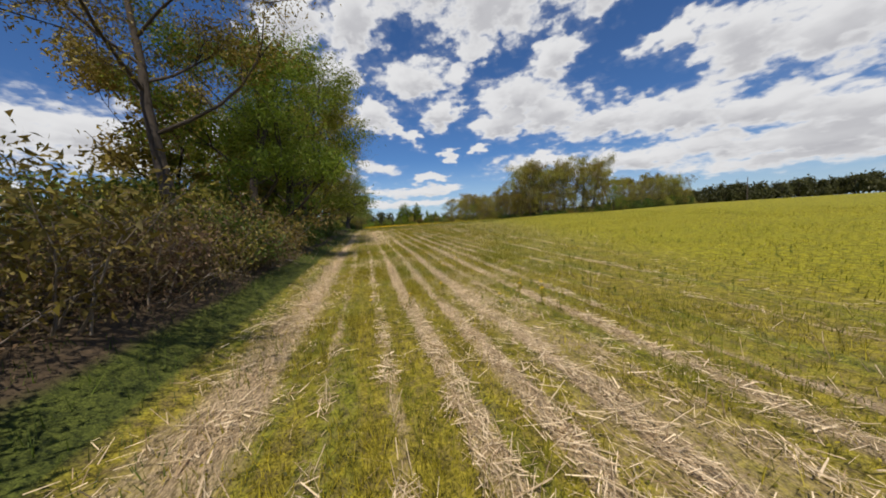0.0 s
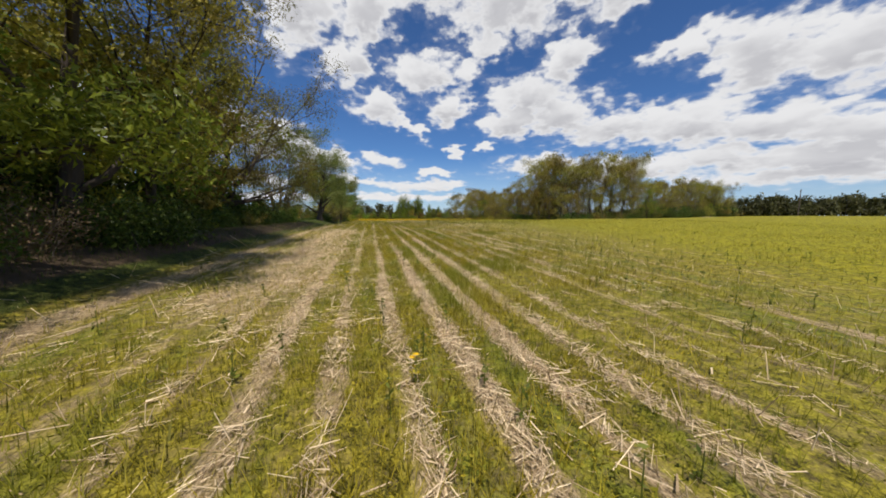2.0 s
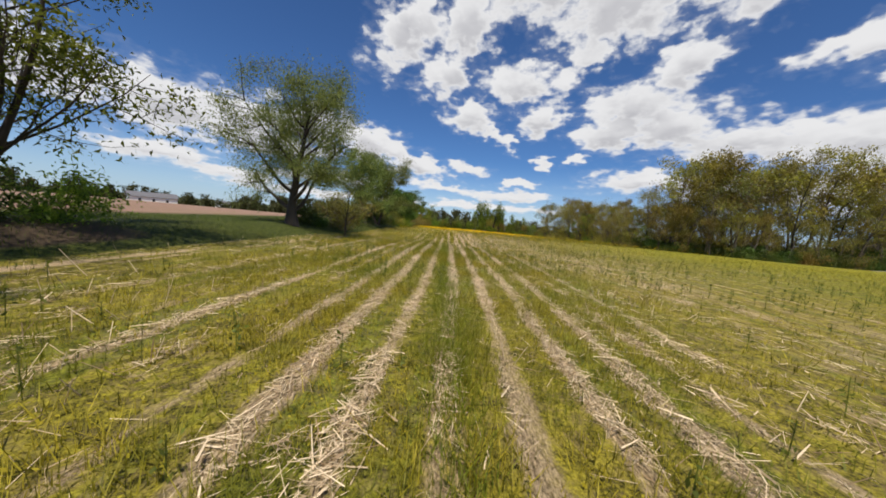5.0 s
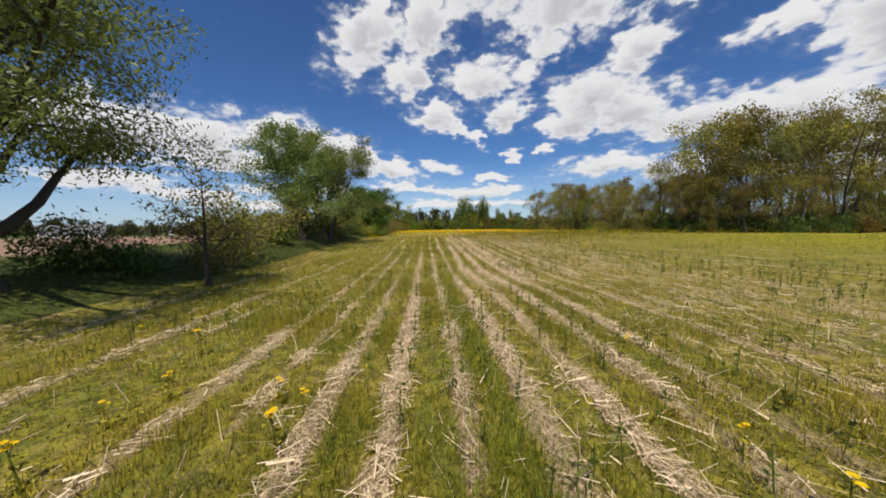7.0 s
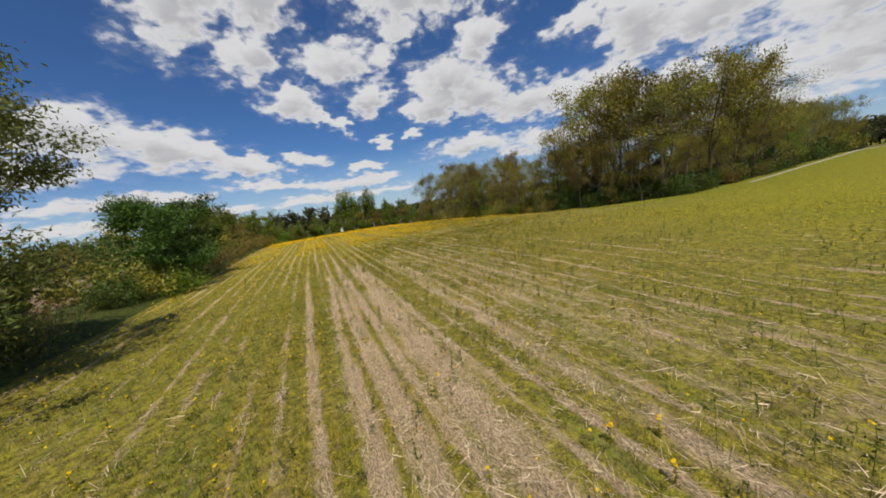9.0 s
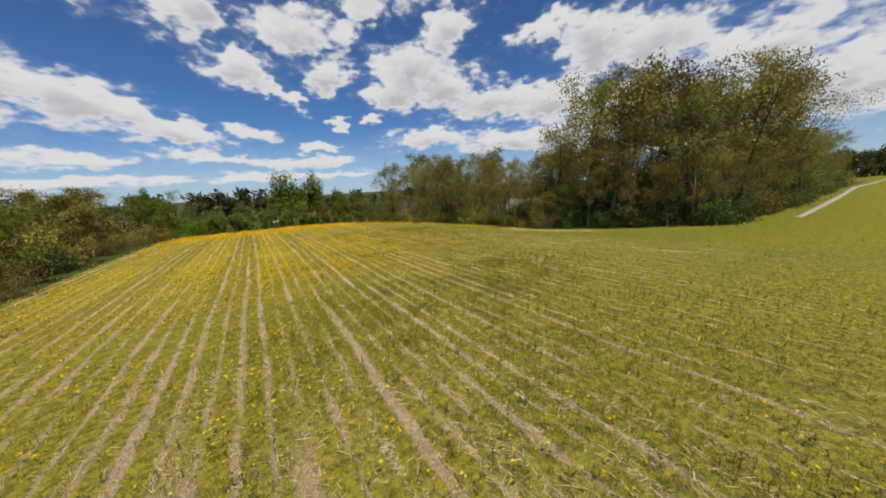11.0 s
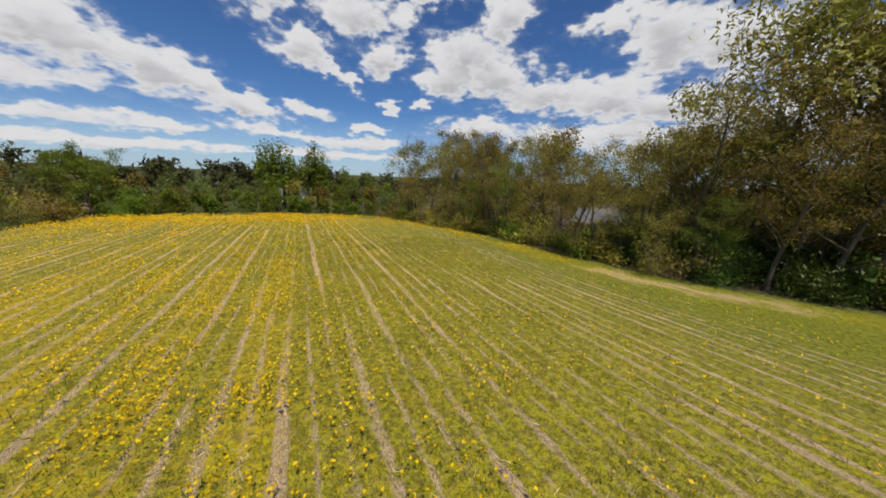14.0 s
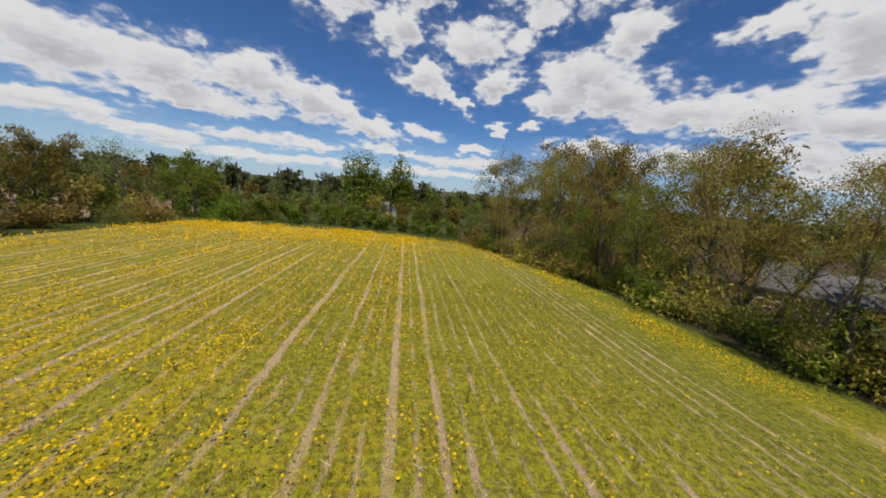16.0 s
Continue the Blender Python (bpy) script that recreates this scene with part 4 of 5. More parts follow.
for x, y, kind, size in ((52.5, 123.5, "dark", 1.2), (54.5, 125.8, "olive", 0.9), (53.5, 128.5, "olive", 1.2), (56.5, 123.0, "thick", 1.1), (58.5, 121.5, "thick", 1.3), (50.5, 127.0, "dark", 1.1)):
    bush(kind, x, y, size, "undergrowth in the wood")
wood_tree(3, 67.5, 155.0, 1.25)
wood_tree(3, 72.5, 155.5, 1.15)
d = 1.0
while d < LENGTH:
    p, inward = along(d)
    q = p + inward * rng.uniform(0.6, 2.6)
    low = 0.55 if 123.5 < q.y < 126.5 else 1.0
    # below y 121 mostly dark leaves: shade under the crowns, given as leaf colour
    kinds = ("dark", "brown", "dark", "olive", "dark") if q.y < 121 else ("olive", "brown", "olive", "green", "brown")
    bush(kinds[int(rng.integers(0, 5))], q.x, q.y, rng.uniform(1.0, 1.6) * low, "shrubs along the wood's edge")
    # dark undergrowth added to deepen the shade inside the edge
    if q.y < 122:
        q = p + inward * rng.uniform(3.5, 7.5)
        bush("thick", q.x, q.y, rng.uniform(1.0, 1.5), "undergrowth in the wood")
    d += rng.uniform(1.9, 3.0)
for _ in range(10):                    # undergrowth further in
    p, inward = along(rng.uniform(0, LENGTH))
    q = p + inward * rng.uniform(4, 15)
    if (q - CABIN).length > 6 and not (abs(q.y - 127) < 3 and q.x < 62):
        bush(("olive", "brown", "dark")[int(rng.integers(0, 3))], q.x, q.y, rng.uniform(1.0, 1.7), "undergrowth in the wood")

# ---- buildings and poles ----
WHITE_PAINT = dull_material("weathered white paint", (0.62, 0.61, 0.58), (0.82, 0.81, 0.78), 4.0, 0.6)
GREY_BOARD = dull_material("grey weatherboard", (0.10, 0.095, 0.09), (0.24, 0.23, 0.215), 5.0, 0.8)
SHINGLE = dull_material("grey roof shingle", (0.08, 0.08, 0.085), (0.20, 0.20, 0.21), 9.0, 0.85, 0.5)
DARK_GLASS = dull_material("dark window glass", (0.015, 0.018, 0.02), (0.03, 0.035, 0.04), 1.0, 0.08, 0.0)
POLE_WOOD = bark_material("tarred pole wood", (0.05, 0.038, 0.028), (0.14, 0.11, 0.085))
DECK = dull_material("weathered deck boards", (0.16, 0.14, 0.12), (0.34, 0.31, 0.27), 6.0, 0.8)


def box_bm(sx, sy, sz, at=(0, 0, 0), bevel=0.0):
    bm = bmesh.new()
    bmesh.ops.create_cube(bm, size=1.0, matrix=Matrix.Translation(at) @ Matrix.Diagonal((sx, sy, sz, 1)))
    if bevel:
        bmesh.ops.bevel(bm, geom=bm.edges[:], offset=bevel, segments=1, affect="EDGES")
    return bm


def gable_bm(sx, sy, rise, at, over=0.35, thick=0.16):
    """Two roof slopes with thickness, ridge along x."""
    bm = bmesh.new()
    hx, hy = sx / 2 + over, sy / 2 + over
    drop = rise * over / (sy / 2)
    prof = [(-hy, -drop), (0, rise), (hy, -drop), (hy, -drop - thick), (0, rise - thick), (-hy, -drop - thick)]
    ends = [[bm.verts.new((x + at[0], y + at[1], z + at[2])) for y, z in prof] for x in (-hx, hx)]
    for k in range(6):
        bm.faces.new([ends[0][k], ends[0][(k + 1) % 6], ends[1][(k + 1) % 6], ends[1][k]])
    for e in ends:
        bm.faces.new([e[0], e[1], e[4], e[5]])
        bm.faces.new([e[1], e[2], e[3], e[4]])
    bmesh.ops.recalc_face_normals(bm, faces=bm.faces)
    return bm


def walls_bm(sx, sy, h, rise):
    """A house body with gable ends."""
    bm = bmesh.new()
    prof = [(-sy / 2, 0), (sy / 2, 0), (sy / 2, h), (0, h + rise), (-sy / 2, h)]
    ends = [[bm.verts.new((x, y, z)) for y, z in prof] for x in (-sx / 2, sx / 2)]
    for k in range(5):
        bm.faces.new([ends[0][k], ends[0][(k + 1) % 5], ends[1][(k + 1) % 5], ends[1][k]])
    bm.faces.new(ends[0])
    bm.faces.new(ends[1])
    bmesh.ops.recalc_face_normals(bm, faces=bm.faces)
    return bm


def house(x, y, turn, sx, sy, h, rise, wall_mat, label, windows=2, porch=False, name="house"):
    top = new(name)
    part("wall", walls_bm(sx, sy, h, rise), wall_mat, top)
    part("roof", gable_bm(sx, sy, rise, (0, 0, h + 0.12)), SHINGLE, top, "grey shingle gable roof")
    for i in range(windows):
        wx = (i - (windows - 1) / 2) * sx / (windows + 0.6)
        w = part("window", box_bm(1.0, 0.10, 1.2, (wx, -sy / 2 - 0.03, h * 0.55), 0.01), WHITE_PAINT, top, "white-framed dark window")
        part("pane", box_bm(0.8, 0.06, 1.0, (wx, -sy / 2 - 0.07, h * 0.55)), DARK_GLASS, w)
    w = part("window", box_bm(0.10, 0.9, 1.0, (-sx / 2 - 0.03, 0, h * 0.6), 0.01), WHITE_PAINT, top, "white-framed dark window")
    part("pane", box_bm(0.06, 0.7, 0.8, (-sx / 2 - 0.07, 0, h * 0.6)), DARK_GLASS, w)
    if porch:
        part("deck", box_bm(sx * 0.95, 2.6, 0.25, (0, -sy / 2 - 1.35, 0.75), 0.02), DECK, top, "raised weathered wooden deck")
        for i in range(4):
            part("post", box_bm(0.10, 0.10, 1.85, (-sx * 0.46 + i * sx * 0.3067, -sy / 2 - 2.55, 0.92), 0.01), WHITE_PAINT, top, "white-painted porch post")
        for z in (1.22, 1.78):
            part("rail", box_bm(sx * 0.95, 0.09, 0.10, (0, -sy / 2 - 2.55, z), 0.01), WHITE_PAINT, top, "white-painted porch rail")
    top.matrix_world = Matrix.LocRotScale((x, y, float(land(x, y)) - 0.1), Euler((0, 0, turn)), None)
    return tagged(top, label, "house")


house(CABIN.x, CABIN.y, radians(-62), 6.6, 5.0, 2.5, 1.7, GREY_BOARD, "small grey cabin with white-railed deck among the trees", porch=True)
house(20.5, 207.0, radians(-20), 7.0, 5.5, 2.6, 1.8, WHITE_PAINT, "small white house beyond the far trees")
house(-111.0, 160.0, radians(50), 14.0, 7.0, 2.8, 1.6, WHITE_PAINT, "low white farm building beyond the ploughland", windows=3)
house(-176.0, 290.0, radians(40), 16.0, 9.0, 4.2, 2.4, WHITE_PAINT, "white barn far across the ploughland", windows=3)


def utility_pole(x, y):
    top = new("utility_pole")
    t = Tubes()
    t.add([(0, 0, -0.3), (0, 0, 4.5), (0, 0, 9.2)], (0.16, 0.14, 0.11), 10)
    child("post", t.mesh("post", POLE_WOOD), top)
    part("crossarm", box_bm(2.4, 0.12, 0.14, (0, 0.14, 8.6), 0.01), POLE_WOOD, top)
    for dx in (-1.05, -0.4, 0.4, 1.05):
        t = Tubes()
        t.add([(dx, 0.14, 8.66), (dx, 0.14, 8.78), (dx, 0.14, 8.86)], (0.05, 0.06, 0.02), 8)
        child("insulator", t.mesh("insulator", WHITE_PAINT), top)
    top.matrix_world = stand(x, y, 0.5)
    return tagged(top, "wooden utility pole with one crossarm", "pole")


utility_pole(140.6, 88.5)

# ---- what grows and lies on the field ----
PLAN = np.array([(-0.5, -3), (0.6, 5), (2.4, 14), (5.0, 24), (6.3, 34), (5.8, 44), (5.4, 54), (5.4, 62), (7.2, 71), (10.5, 80), (15.5, 90), (20.5, 98),
                 (25.5, 106), (28, 113), (30, 122), (31, 134)], float)


def corridor(k, lo, hi, wide):
    """k places along the flown line between the y of lo and hi, spread sideways."""
    y = rng.uniform(lo, hi, k)
    x = np.interp(y, PLAN[:, 1], PLAN[:, 0]) + rng.normal(size=k) * wide
    return x, y


def value_noise(x, y, cell, seed):
    """Smooth random field between 0 and 1."""
    g = np.random.default_rng(seed).random((64, 64))
    u, v = np.asarray(x) / cell, np.asarray(y) / cell
    i, j = np.floor(u).astype(int), np.floor(v).astype(int)
    a, b = u - i, v - j
    a, b = a * a * (3 - 2 * a), b * b * (3 - 2 * b)
    p = lambda di, dj: g[(i + di) % 64, (j + dj) % 64]
    return (p(0, 0) * (1 - a) + p(1, 0) * a) * (1 - b) + (p(0, 1) * (1 - a) + p(1, 1) * a) * b


def blades(name, x, y, tall, width, mat, label, category, splay=0.45):
    """Grass blades, one tapering bent blade each."""
    k = len(x)
    z = land(x, y)
    base = np.stack([x, y, z - 0.01], 1)
    a = rng.uniform(0, 2 * np.pi, k)
    side = np.stack([np.cos(a), np.sin(a), np.zeros(k)], 1)
    over = np.stack([-np.sin(a), np.cos(a), np.zeros(k)], 1) * rng.normal(size=(k, 1)) * splay
    h = (tall * rng.uniform(0.45, 1.25, k))[:, None]
    w = (width * rng.uniform(0.6, 1.3, k))[:, None]
    top = base + np.array([0, 0, 0.9]) * h + over * h
    v = np.stack([base - side * w, base + side * w, top], 1).reshape(-1, 3)
    f = np.arange(3 * k).reshape(-1, 3)
    return tagged(new(name, quick_mesh(name, v, f, mat)), label, category, kind="stuff")


def prisms(starts, ends, rad):
    """Three-sided stalks between pairs of points."""
    d = ends - starts
    d /= np.linalg.norm(d, axis=1, keepdims=True) + 1e-9
    u = np.cross(d, np.array([0.1, 0.2, 1.0]))
    u /= np.linalg.norm(u, axis=1, keepdims=True) + 1e-9
    w = np.cross(d, u)
    k = len(starts)
    r3 = rad[:, None]
    ring = [u * math.cos(q) + w * math.sin(q) for q in (0.5, 2.6, 4.7)]
    v = np.stack([starts + q * r3 for q in ring] + [ends + q * r3 * 0.7 for q in ring], 1).reshape(-1, 3)
    f = (np.array([[0, 1, 4, 3], [1, 2, 5, 4], [2, 0, 3, 5]])[None] + (np.arange(k) * 6)[:, None, None]).reshape(-1, 4)
    return v, f


def scatter_grass():
    xs, ys, ts = [], [], []
    for k, lo, hi, wide, tall in ((540000, -2, 62, 3.0, 0.19), (270000, 55, 100, 6.0, 0.17), (150000, 92, 134, 8.0, 0.16)):
        x, y = corridor(k, lo, hi, wide)
        open_ground = straw_share(x, y)
        keep = 1 - 0.93 * smooth(row_straw(x, y) + 0.9 * (value_noise(x, y, 0.35, 3) - 0.5), 0.2, 0.75)
        keep *= 1 - 0.88 * open_ground
        keep *= 0.25 + 0.75 * smooth(value_noise(x, y, 1.1, 5), 0.25, 0.6)
        ok = (rng.random(k) < keep) & in_field(x - 0.4, y)
        xs.append(x[ok]), ys.append(y[ok])
        ts.append(tall * (0.5 + 0.9 * value_noise(x, y, 0.8, 9)[ok]))
    x, y, t = np.concatenate(xs), np.concatenate(ys), np.concatenate(ts)
    blades("grass", x, y, t, 0.0040 + 0.0036 * smooth(y, 50, 105), GRASS, "yellow-green weeds and grass between the stubble rows", "grass", 0.7)
    x, y = rng.uniform(-2.2, 34, 200000), rng.uniform(2, 150, 200000)
    keep = (1 - row_straw(x, y)) * (0.35 + 0.65 * smooth(value_noise(x, y, 2.2, 71), 0.25, 0.65)) * (1 - 0.85 * straw_share(x, y))
    ok = (rng.random(len(x)) < keep) & in_field(x - 0.4, y)
    x, y = x[ok], y[ok]
    blades("grass", x, y, 0.08 + 0.11 * value_noise(x, y, 1.4, 73), 0.009, GRASS, "taller tufts of yellow-green grass across the field", "grass", 0.8)
    y = rng.uniform(24, 66, 26000)
    x = 6.58 - 0.028 * (y - 36) + rng.normal(size=len(y)) * 0.13
    ok = rng.random(len(y)) < smooth(y, 24, 31) * (1 - smooth(y, 58, 66)) * (0.4 + 0.6 * value_noise(x, y, 1.2, 81))
    x, y = x[ok], y[ok]
    blades("grass", x, y, 0.11 + 0.10 * value_noise(x, y, 0.9, 83), 0.005, LUSH, "strip of fresh green grass between two stubble rows", "grass", 0.7)
    x, y = rng.uniform(-9.0, -1.6, 90000), rng.uniform(-4, 112, 90000)
    ok = rng.random(len(x)) < np.where(y < 52, np.where(x > -4.6, 0.85, 0.15), 0.75)
    x, y = x[ok], y[ok]
    blades("grass", x, y, 0.08 + 0.14 * value_noise(x, y, 1.3, 21), 0.005, VERGE, "darker green grass of the hedge verge", "grass", 0.6)


def scatter_leaves():
    """Low broad-leaved weeds that mat the strips between the rows."""
    xs, ys = [], []
    for k, lo, hi, wide in ((150000, -2, 62, 3.4), (60000, 55, 100, 6.0), (20000, 92, 134, 7.5)):
        x, y = corridor(k, lo, hi, wide)
        keep = (1 - smooth(row_straw(x, y) + 0.6 * (value_noise(x, y, 0.4, 13) - 0.5), 0.15, 0.6)) * smooth(value_noise(x, y, 0.9, 15), 0.3, 0.65) * (1 - 0.9 * straw_share(x, y))
        ok = (rng.random(k) < keep) & in_field(x - 0.4, y)
        xs.append(x[ok]), ys.append(y[ok])
    x, y = np.concatenate(xs), np.concatenate(ys)
    c = np.stack([x, y, land(x, y) + rng.uniform(0.01, 0.09, len(x))], 1)
    v, f = leaf_quads(c, 0.016 + 0.014 * smooth(y, 50, 110), rng, flat=0.5)
    tagged(new("weed_mat", quick_mesh("weed_mat", v, f, GRASS)), "mat of small broad-leaved green weeds", "weeds", kind="stuff")


def scatter_straw():
    xs, ys, ln = [], [], []
    for k, lo, hi, wide, size in ((620000, -2, 62, 3.4, 0.13), (380000, 52, 100, 6.0, 0.15), (140000, 92, 134, 8.0, 0.15)):
        x, y = corridor(k, lo, hi, wide)
        on_row = smooth(row_straw(x, y) + 1.0 * (value_noise(x, y, 0.45, 31) - 0.5), 0.25, 0.8) * smooth(value_noise(x * 2.2, y * 0.5, 0.9, 33), 0.1, 0.6)
        keep = np.maximum(on_row * np.where(y > 92, 0.7, 1), 0.9 * straw_share(x, y) * smooth(value_noise(x, y, 0.32, 37), 0.3, 0.7)) + 0.007
        ok = (rng.random(k) < keep) & in_field(x, y)
        xs.append(x[ok]), ys.append(y[ok]), ln.append(size * rng.gamma(3.0, 0.4, ok.sum()))
    x, y, s = np.concatenate(xs), np.concatenate(ys), np.concatenate(ln)
    s = np.clip(s, 0.05, 0.34)
    k = len(x)
    a = np.pi / 2 + rng.normal(size=k) * 0.85 + 1.4 * (value_noise(x, y, 0.5, 35) - 0.5)
    z = land(x, y) + rng.uniform(0.005, 0.075, k)
    half = np.stack([np.cos(a), np.sin(a), rng.normal(size=k) * 0.10], 1) * s[:, None] / 2
    c = np.stack([x, y, z], 1)
    p, q = c - half, c + half
    floor = land(x, y) + 0.004
    p[:, 2], q[:, 2] = np.maximum(p[:, 2], floor), np.maximum(q[:, 2], floor)
    thick = rng.random(k) < 0.05
    v, f = prisms(p[thick], q[thick], rng.uniform(0.002, 0.0048, thick.sum()))
    # shredded leaves and husks are thin ribbons with a twist
    p, q = p[~thick], q[~thick]
    side = np.cross(q - p, rng.normal(size=p.shape) * (0.4, 0.4, 1.0))
    side *= ((rng.gamma(1.4, 0.0013, len(p)) + 0.0012) / (np.linalg.norm(side, axis=1) + 1e-9))[:, None]
    ribbon = np.stack([p - side, p + side, q + side * 0.6, q - side * 0.6], 1).reshape(-1, 3)
    rf = np.arange(len(ribbon)).reshape(-1, 4) + len(v)
    v, f = np.concatenate([v, ribbon]), np.concatenate([f, rf])
    tagged(new("straw", quick_mesh("straw", v, f, STRAW)), "pale dry maize straw lying along the rows", "straw", kind="stuff")
    # cut stalks still standing in the rows
    x, y = corridor(9000, -2, 110, 4.5)
    x = np.floor((x - row_shift(y)) / ROW + 0.5) * ROW + row_shift(y) + rng.normal(size=len(x)) * 0.05
    ok = in_field(x, y) & (value_noise(x, y, 2.5, 41) > 0.45)
    x, y = x[ok], y[ok]
    p = np.stack([x, y, land(x, y) - 0.02], 1)
    q = p + np.stack([rng.normal(size=len(x)) * 0.5, rng.normal(size=len(x)) * 0.5, np.ones(len(x))], 1) * rng.uniform(0.06, 0.26, len(x))[:, None]
    # broken stalks sticking out of the windrow by the hedge
    xs, ys = rng.uniform(-2.6, 0.2, 170), rng.uniform(14, 46, 170)
    p2 = np.stack([xs, ys, land(xs, ys) + 0.02], 1)
    q2 = p2 + np.stack([rng.normal(size=170) * 0.8, rng.normal(size=170) * 0.8, rng.uniform(0.1, 0.9, 170)], 1) * rng.uniform(0.3, 0.6, 170)[:, None]
    p, q = np.concatenate([p, p2]), np.concatenate([q, q2])
    v, f = prisms(p, q, rng.uniform(0.0035, 0.0065, len(p)))
    tagged(new("stubble", quick_mesh("stubble", v, f, STRAW)), "short cut maize stalks standing in rows", "stubble", kind="stuff")


def weed_mesh_arrays(r, tall):
    """One unopened weed: upright stem with narrow leaves; arrays of stalk ends and leaf centres."""
    top = np.array([r.normal() * 0.05, r.normal() * 0.05, 1.0]) * tall
    k = int(6 + tall * 22)
    t = r.uniform(0.05, 1.0, k)[:, None]
    leaf = top * t + r.normal(size=(k, 3)) * (0.028, 0.028, 0.008)
    return top, leaf


def scatter_weeds():
    x, y = [], []
    for k, lo, hi, wide in ((750, 4, 62, 6.5), (3600, 48, 100, 9.0), (500, 95, 130, 9.0)):
        a, b = corridor(k, lo, hi, wide)
        a = a + np.where(b < 90, 3.0, 0)
        x.append(a), y.append(b)
    x, y = np.concatenate(x), np.concatenate(y)
    ok = in_field(x - 1, y) & (value_noise(x, y, 3.0, 51) > 0.42)
    x, y = x[ok], y[ok]
    st, en, lv = [], [], []
    for a, b, g in zip(x, y, land(x, y)):
        top, leaf = weed_mesh_arrays(rng, rng.uniform(0.16, 0.44))
        o = np.array([a, b, g])
        st.append(o - (0, 0, 0.02)), en.append(o + top), lv.append(o + leaf)
    v1, f1 = prisms(np.array(st), np.array(en), np.full(len(st), 0.006))
    v2, f2 = leaf_quads(np.concatenate(lv), 0.031, rng, slim=0.42)
    me = quick_mesh("weeds", np.concatenate([v1, v2]), np.concatenate([f1, f2 + len(v1)]), STEM)
    tagged(new("weeds", me), "dark upright weeds not yet in flower", "weeds", kind="stuff")


def head_quads(c, size):
    """Flower heads: three small tilted four-pointed discs each."""
    k = len(c)
    cs = (c[:, None] + rng.normal(size=(k, 2, 3)) * (0.014, 0.014, 0.008)).reshape(-1, 3)
    return leaf_quads(cs, np.repeat(size, 2), rng, flat=0.75, slim=0.85)


def scatter_flowers():
    x = np.concatenate([rng.uniform(-2, 45, 320000), corridor(14000, 20, 100, 7.0)[0]])
    y = np.concatenate([rng.uniform(60, 158, 320000), np.zeros(14000)])
    x[320000:], y[320000:] = corridor(14000, 20, 100, 7.0)
    share = flower_share(x, y) * smooth(value_noise(x, y, 1.6, 61), 0.15, 0.75)
    share[320000:] = 0.035 * smooth(value_noise(x[320000:], y[320000:], 4.0, 63), 0.4, 0.8)
    near = np.exp(-np.maximum(np.abs(x - np.interp(y, PLAN[:, 1], PLAN[:, 0])) - 14, 0) / 12) * (1 - 0.6 * smooth(y, 125, 140))
    ok = (rng.random(len(x)) < share * np.maximum(near, 0.35)) & in_field(x - 0.3, y)
    x, y = x[ok], y[ok]
    h = rng.uniform(0.16, 0.42, len(x))
    g = land(x, y)
    lean = rng.normal(size=(len(x), 2)) * 0.04
    c = np.stack([x + lean[:, 0], y + lean[:, 1], g + h], 1)
    v, f = head_quads(c, 0.021 + 0.014 * smooth(y, 60, 105) + 0.040 * smooth(y, 120, 146))
    tagged(new("wildflowers", quick_mesh("wildflowers", v, f, PETAL)), "drifts of yellow wildflower heads over the field", "flowers", kind="stuff")
    low = (y < 112) & (rng.random(len(y)) < 0.6)
    v, f = prisms(np.stack([x, y, g - 0.02], 1)[low], c[low] - (0, 0, 0.01), np.full(low.sum(), 0.0035))
    tagged(new("flower_stalks", quick_mesh("flower_stalks", v, f, STEM)), "thin green stalks under the wildflowers", "stalks", kind="stuff")


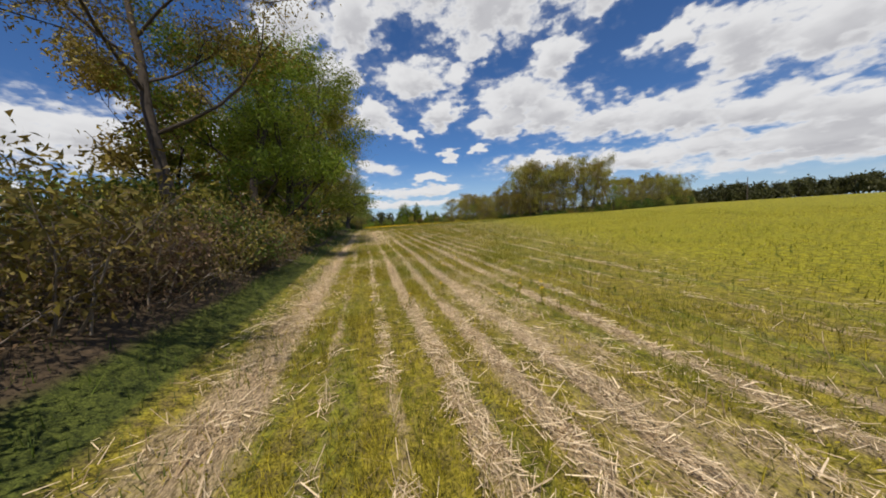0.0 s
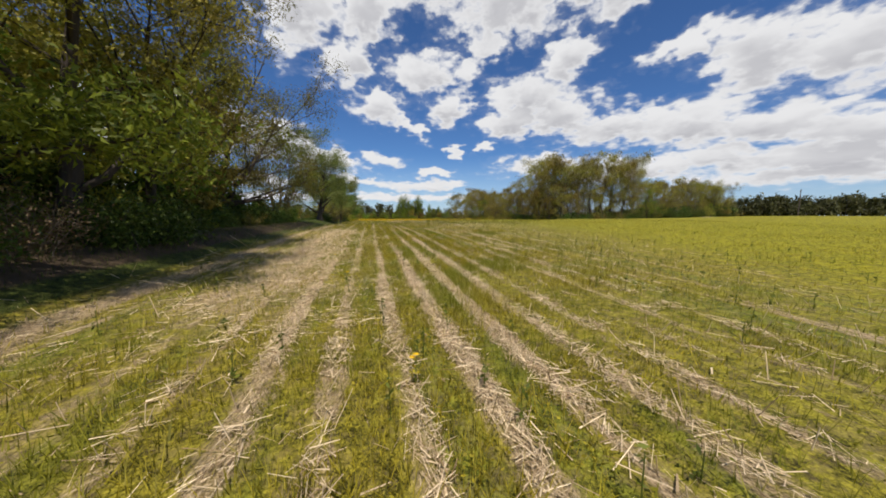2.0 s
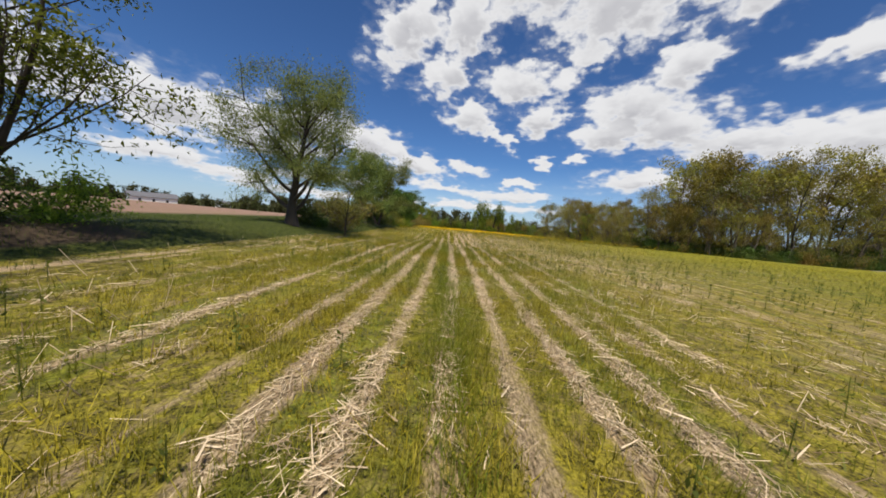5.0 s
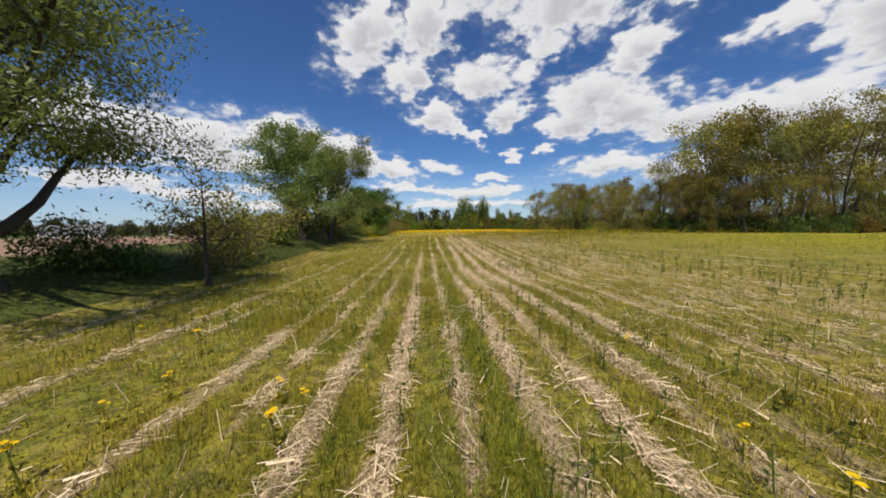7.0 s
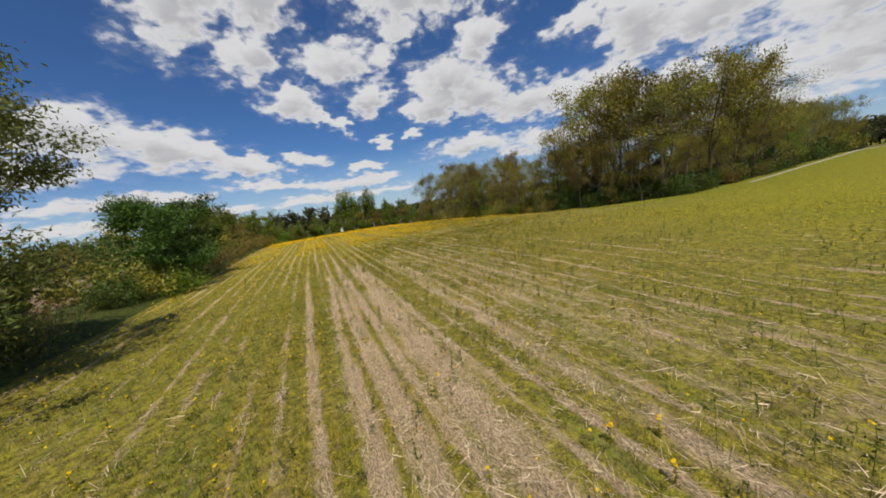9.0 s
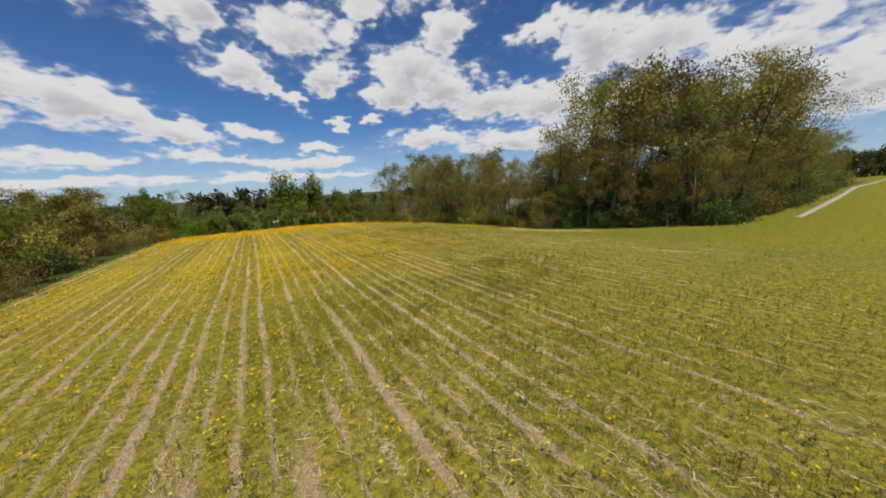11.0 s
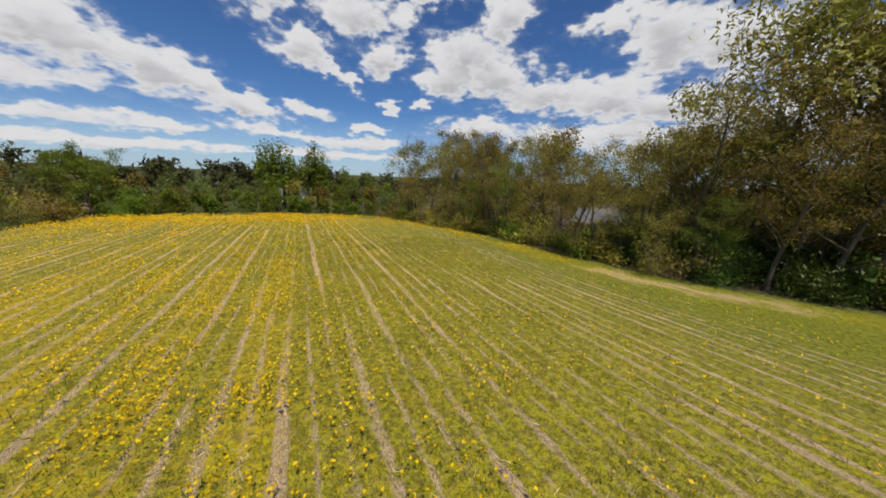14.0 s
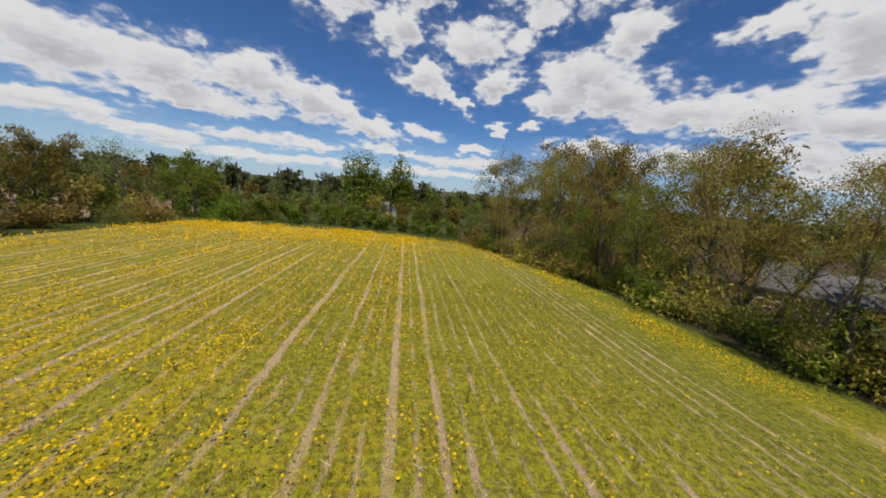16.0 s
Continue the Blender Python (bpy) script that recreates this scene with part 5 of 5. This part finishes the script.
# single plants by the flown line
def flower_plant(seed, tall, heads):
    r = np.random.default_rng(seed)
    top = new("wildflower")
    t = Tubes()
    st, _ = bend(r, (0, 0, -0.02), (0.05, 0.02, 1), tall, 5, 0.05, 0.1)
    t.add(st, (0.0075, 0.007, 0.006, 0.005, 0.004, 0.003), 6)
    tips = []
    for i in range(heads):
        p = st[4] + (st[5] - st[4]) * r.uniform(0, 1)
        way = np.array([r.normal() * 0.6, r.normal() * 0.6, 1.0])
        br, _ = bend(r, p, way / np.linalg.norm(way), r.uniform(0.03, 0.075), 2, 0.1, 0.2)
        t.add(br, (0.0028, 0.0022, 0.002), 4)
        tips.append(br[-1])
    child("stem", t.mesh("stem", STEM), top)
    c = st[0] + (st[4] - st[0]) * r.uniform(0.02, 1.0, (46, 1)) ** 1.3 + r.normal(size=(46, 3)) * (0.03, 0.03, 0.008)
    c[:, 2] = np.maximum(c[:, 2], 0.01)
    v, f = leaf_quads(c, 0.028, r, slim=0.36)
    tagged(child("leafage", quick_mesh("leafage", v, f, GRASS), top), kind="stuff")
    for tip in tips:
        bm = bmesh.new()
        disc = [bm.verts.new(tip + np.array([0.006 * math.cos(q), 0.006 * math.sin(q), 0.006])) for q in np.arange(6) * math.pi / 3]
        bm.faces.new(disc)
        for q in np.arange(9) * 2 * math.pi / 9:
            d, e = np.array([math.cos(q), math.sin(q), 0]), np.array([-math.sin(q), math.cos(q), 0])
            z = np.array([0, 0, 1.0])
            bm.faces.new([bm.verts.new(tip + o) for o in (d * 0.004 + z * 0.004, d * 0.018 + e * 0.009 + z * 0.009, d * 0.030 + z * 0.004, d * 0.018 - e * 0.009 + z * 0.009)])
        part("blossom", bm, PETAL, top)
    return tagged(top, "yellow wildflower in bloom on an upright leafy stem", "flower", "single yellow wildflowers")


scatter_grass()
scatter_leaves()
scatter_straw()
scatter_weeds()
scatter_flowers()
FLOWERS = [flower_plant(81, 0.31, 3), flower_plant(82, 0.27, 2), flower_plant(83, 0.34, 4)]
EARLY = ((1.41, 9.09), (2.15, 9.28), (2.83, 10.14), (2.18, 10.16), (5.84, 30.6), (3.95, 30.15), (-2.2, 39.9), (-0.09, 6.05), (0.66, 6.14), (1.56,
         6.83), (3.37, 6.59), (2.97, 5.9), (3.5, 5.78), (2.38, 5.57), (3.14, 5.27), (1.38, 12.67), (1.76, 12.93), (2.04, 13.33), (2.15, 12.56), (3.35,
         12.9), (1.33, 13.74), (3.1, 14.94), (3.16, 17.99), (4.6, 29.82), (5.87, 30.26), (5.3, 29.97), (5.3, 30.54), (4.65, 31.92), (4.75, 34.88),
         (5.62, 29.48), (4.93, 29.97), (3.78, 31.61), (5.42, 30.05))
LATER = ((-0.08, 53.35), (-1.11, 57.33), (-0.94, 55.01), (7.8, 57.29), (10.68, 70.87), (10.11, 70.34), (10.07, 71.19), (8.24, 71.55), (2.53, 74.92),
         (2.72, 55.62), (2.62, 56.26), (4.21, 55.89), (4.28, 56.25), (3.96, 56.52), (2.31, 57.81), (8.24, 55.27), (7.7, 55.08), (7.62, 54.82), (2.76,
         56.71), (3.7, 54.99), (0.17, 54.02), (3.23, 50.89), (7.64, 55.62), (7.69, 51.72), (10.39, 53.14), (0.96, 58.47))
for i, (x, y) in enumerate(EARLY + LATER):
    at = stand(x, y, i * 1.7, 0.85 + 0.25 * ((i * 7) % 5) / 4, 0.0)
    if i < 3:
        FLOWERS[i].matrix_world = at
    else:
        f = copy_thing(FLOWERS[i % 3], Matrix())
        f.matrix_world = at
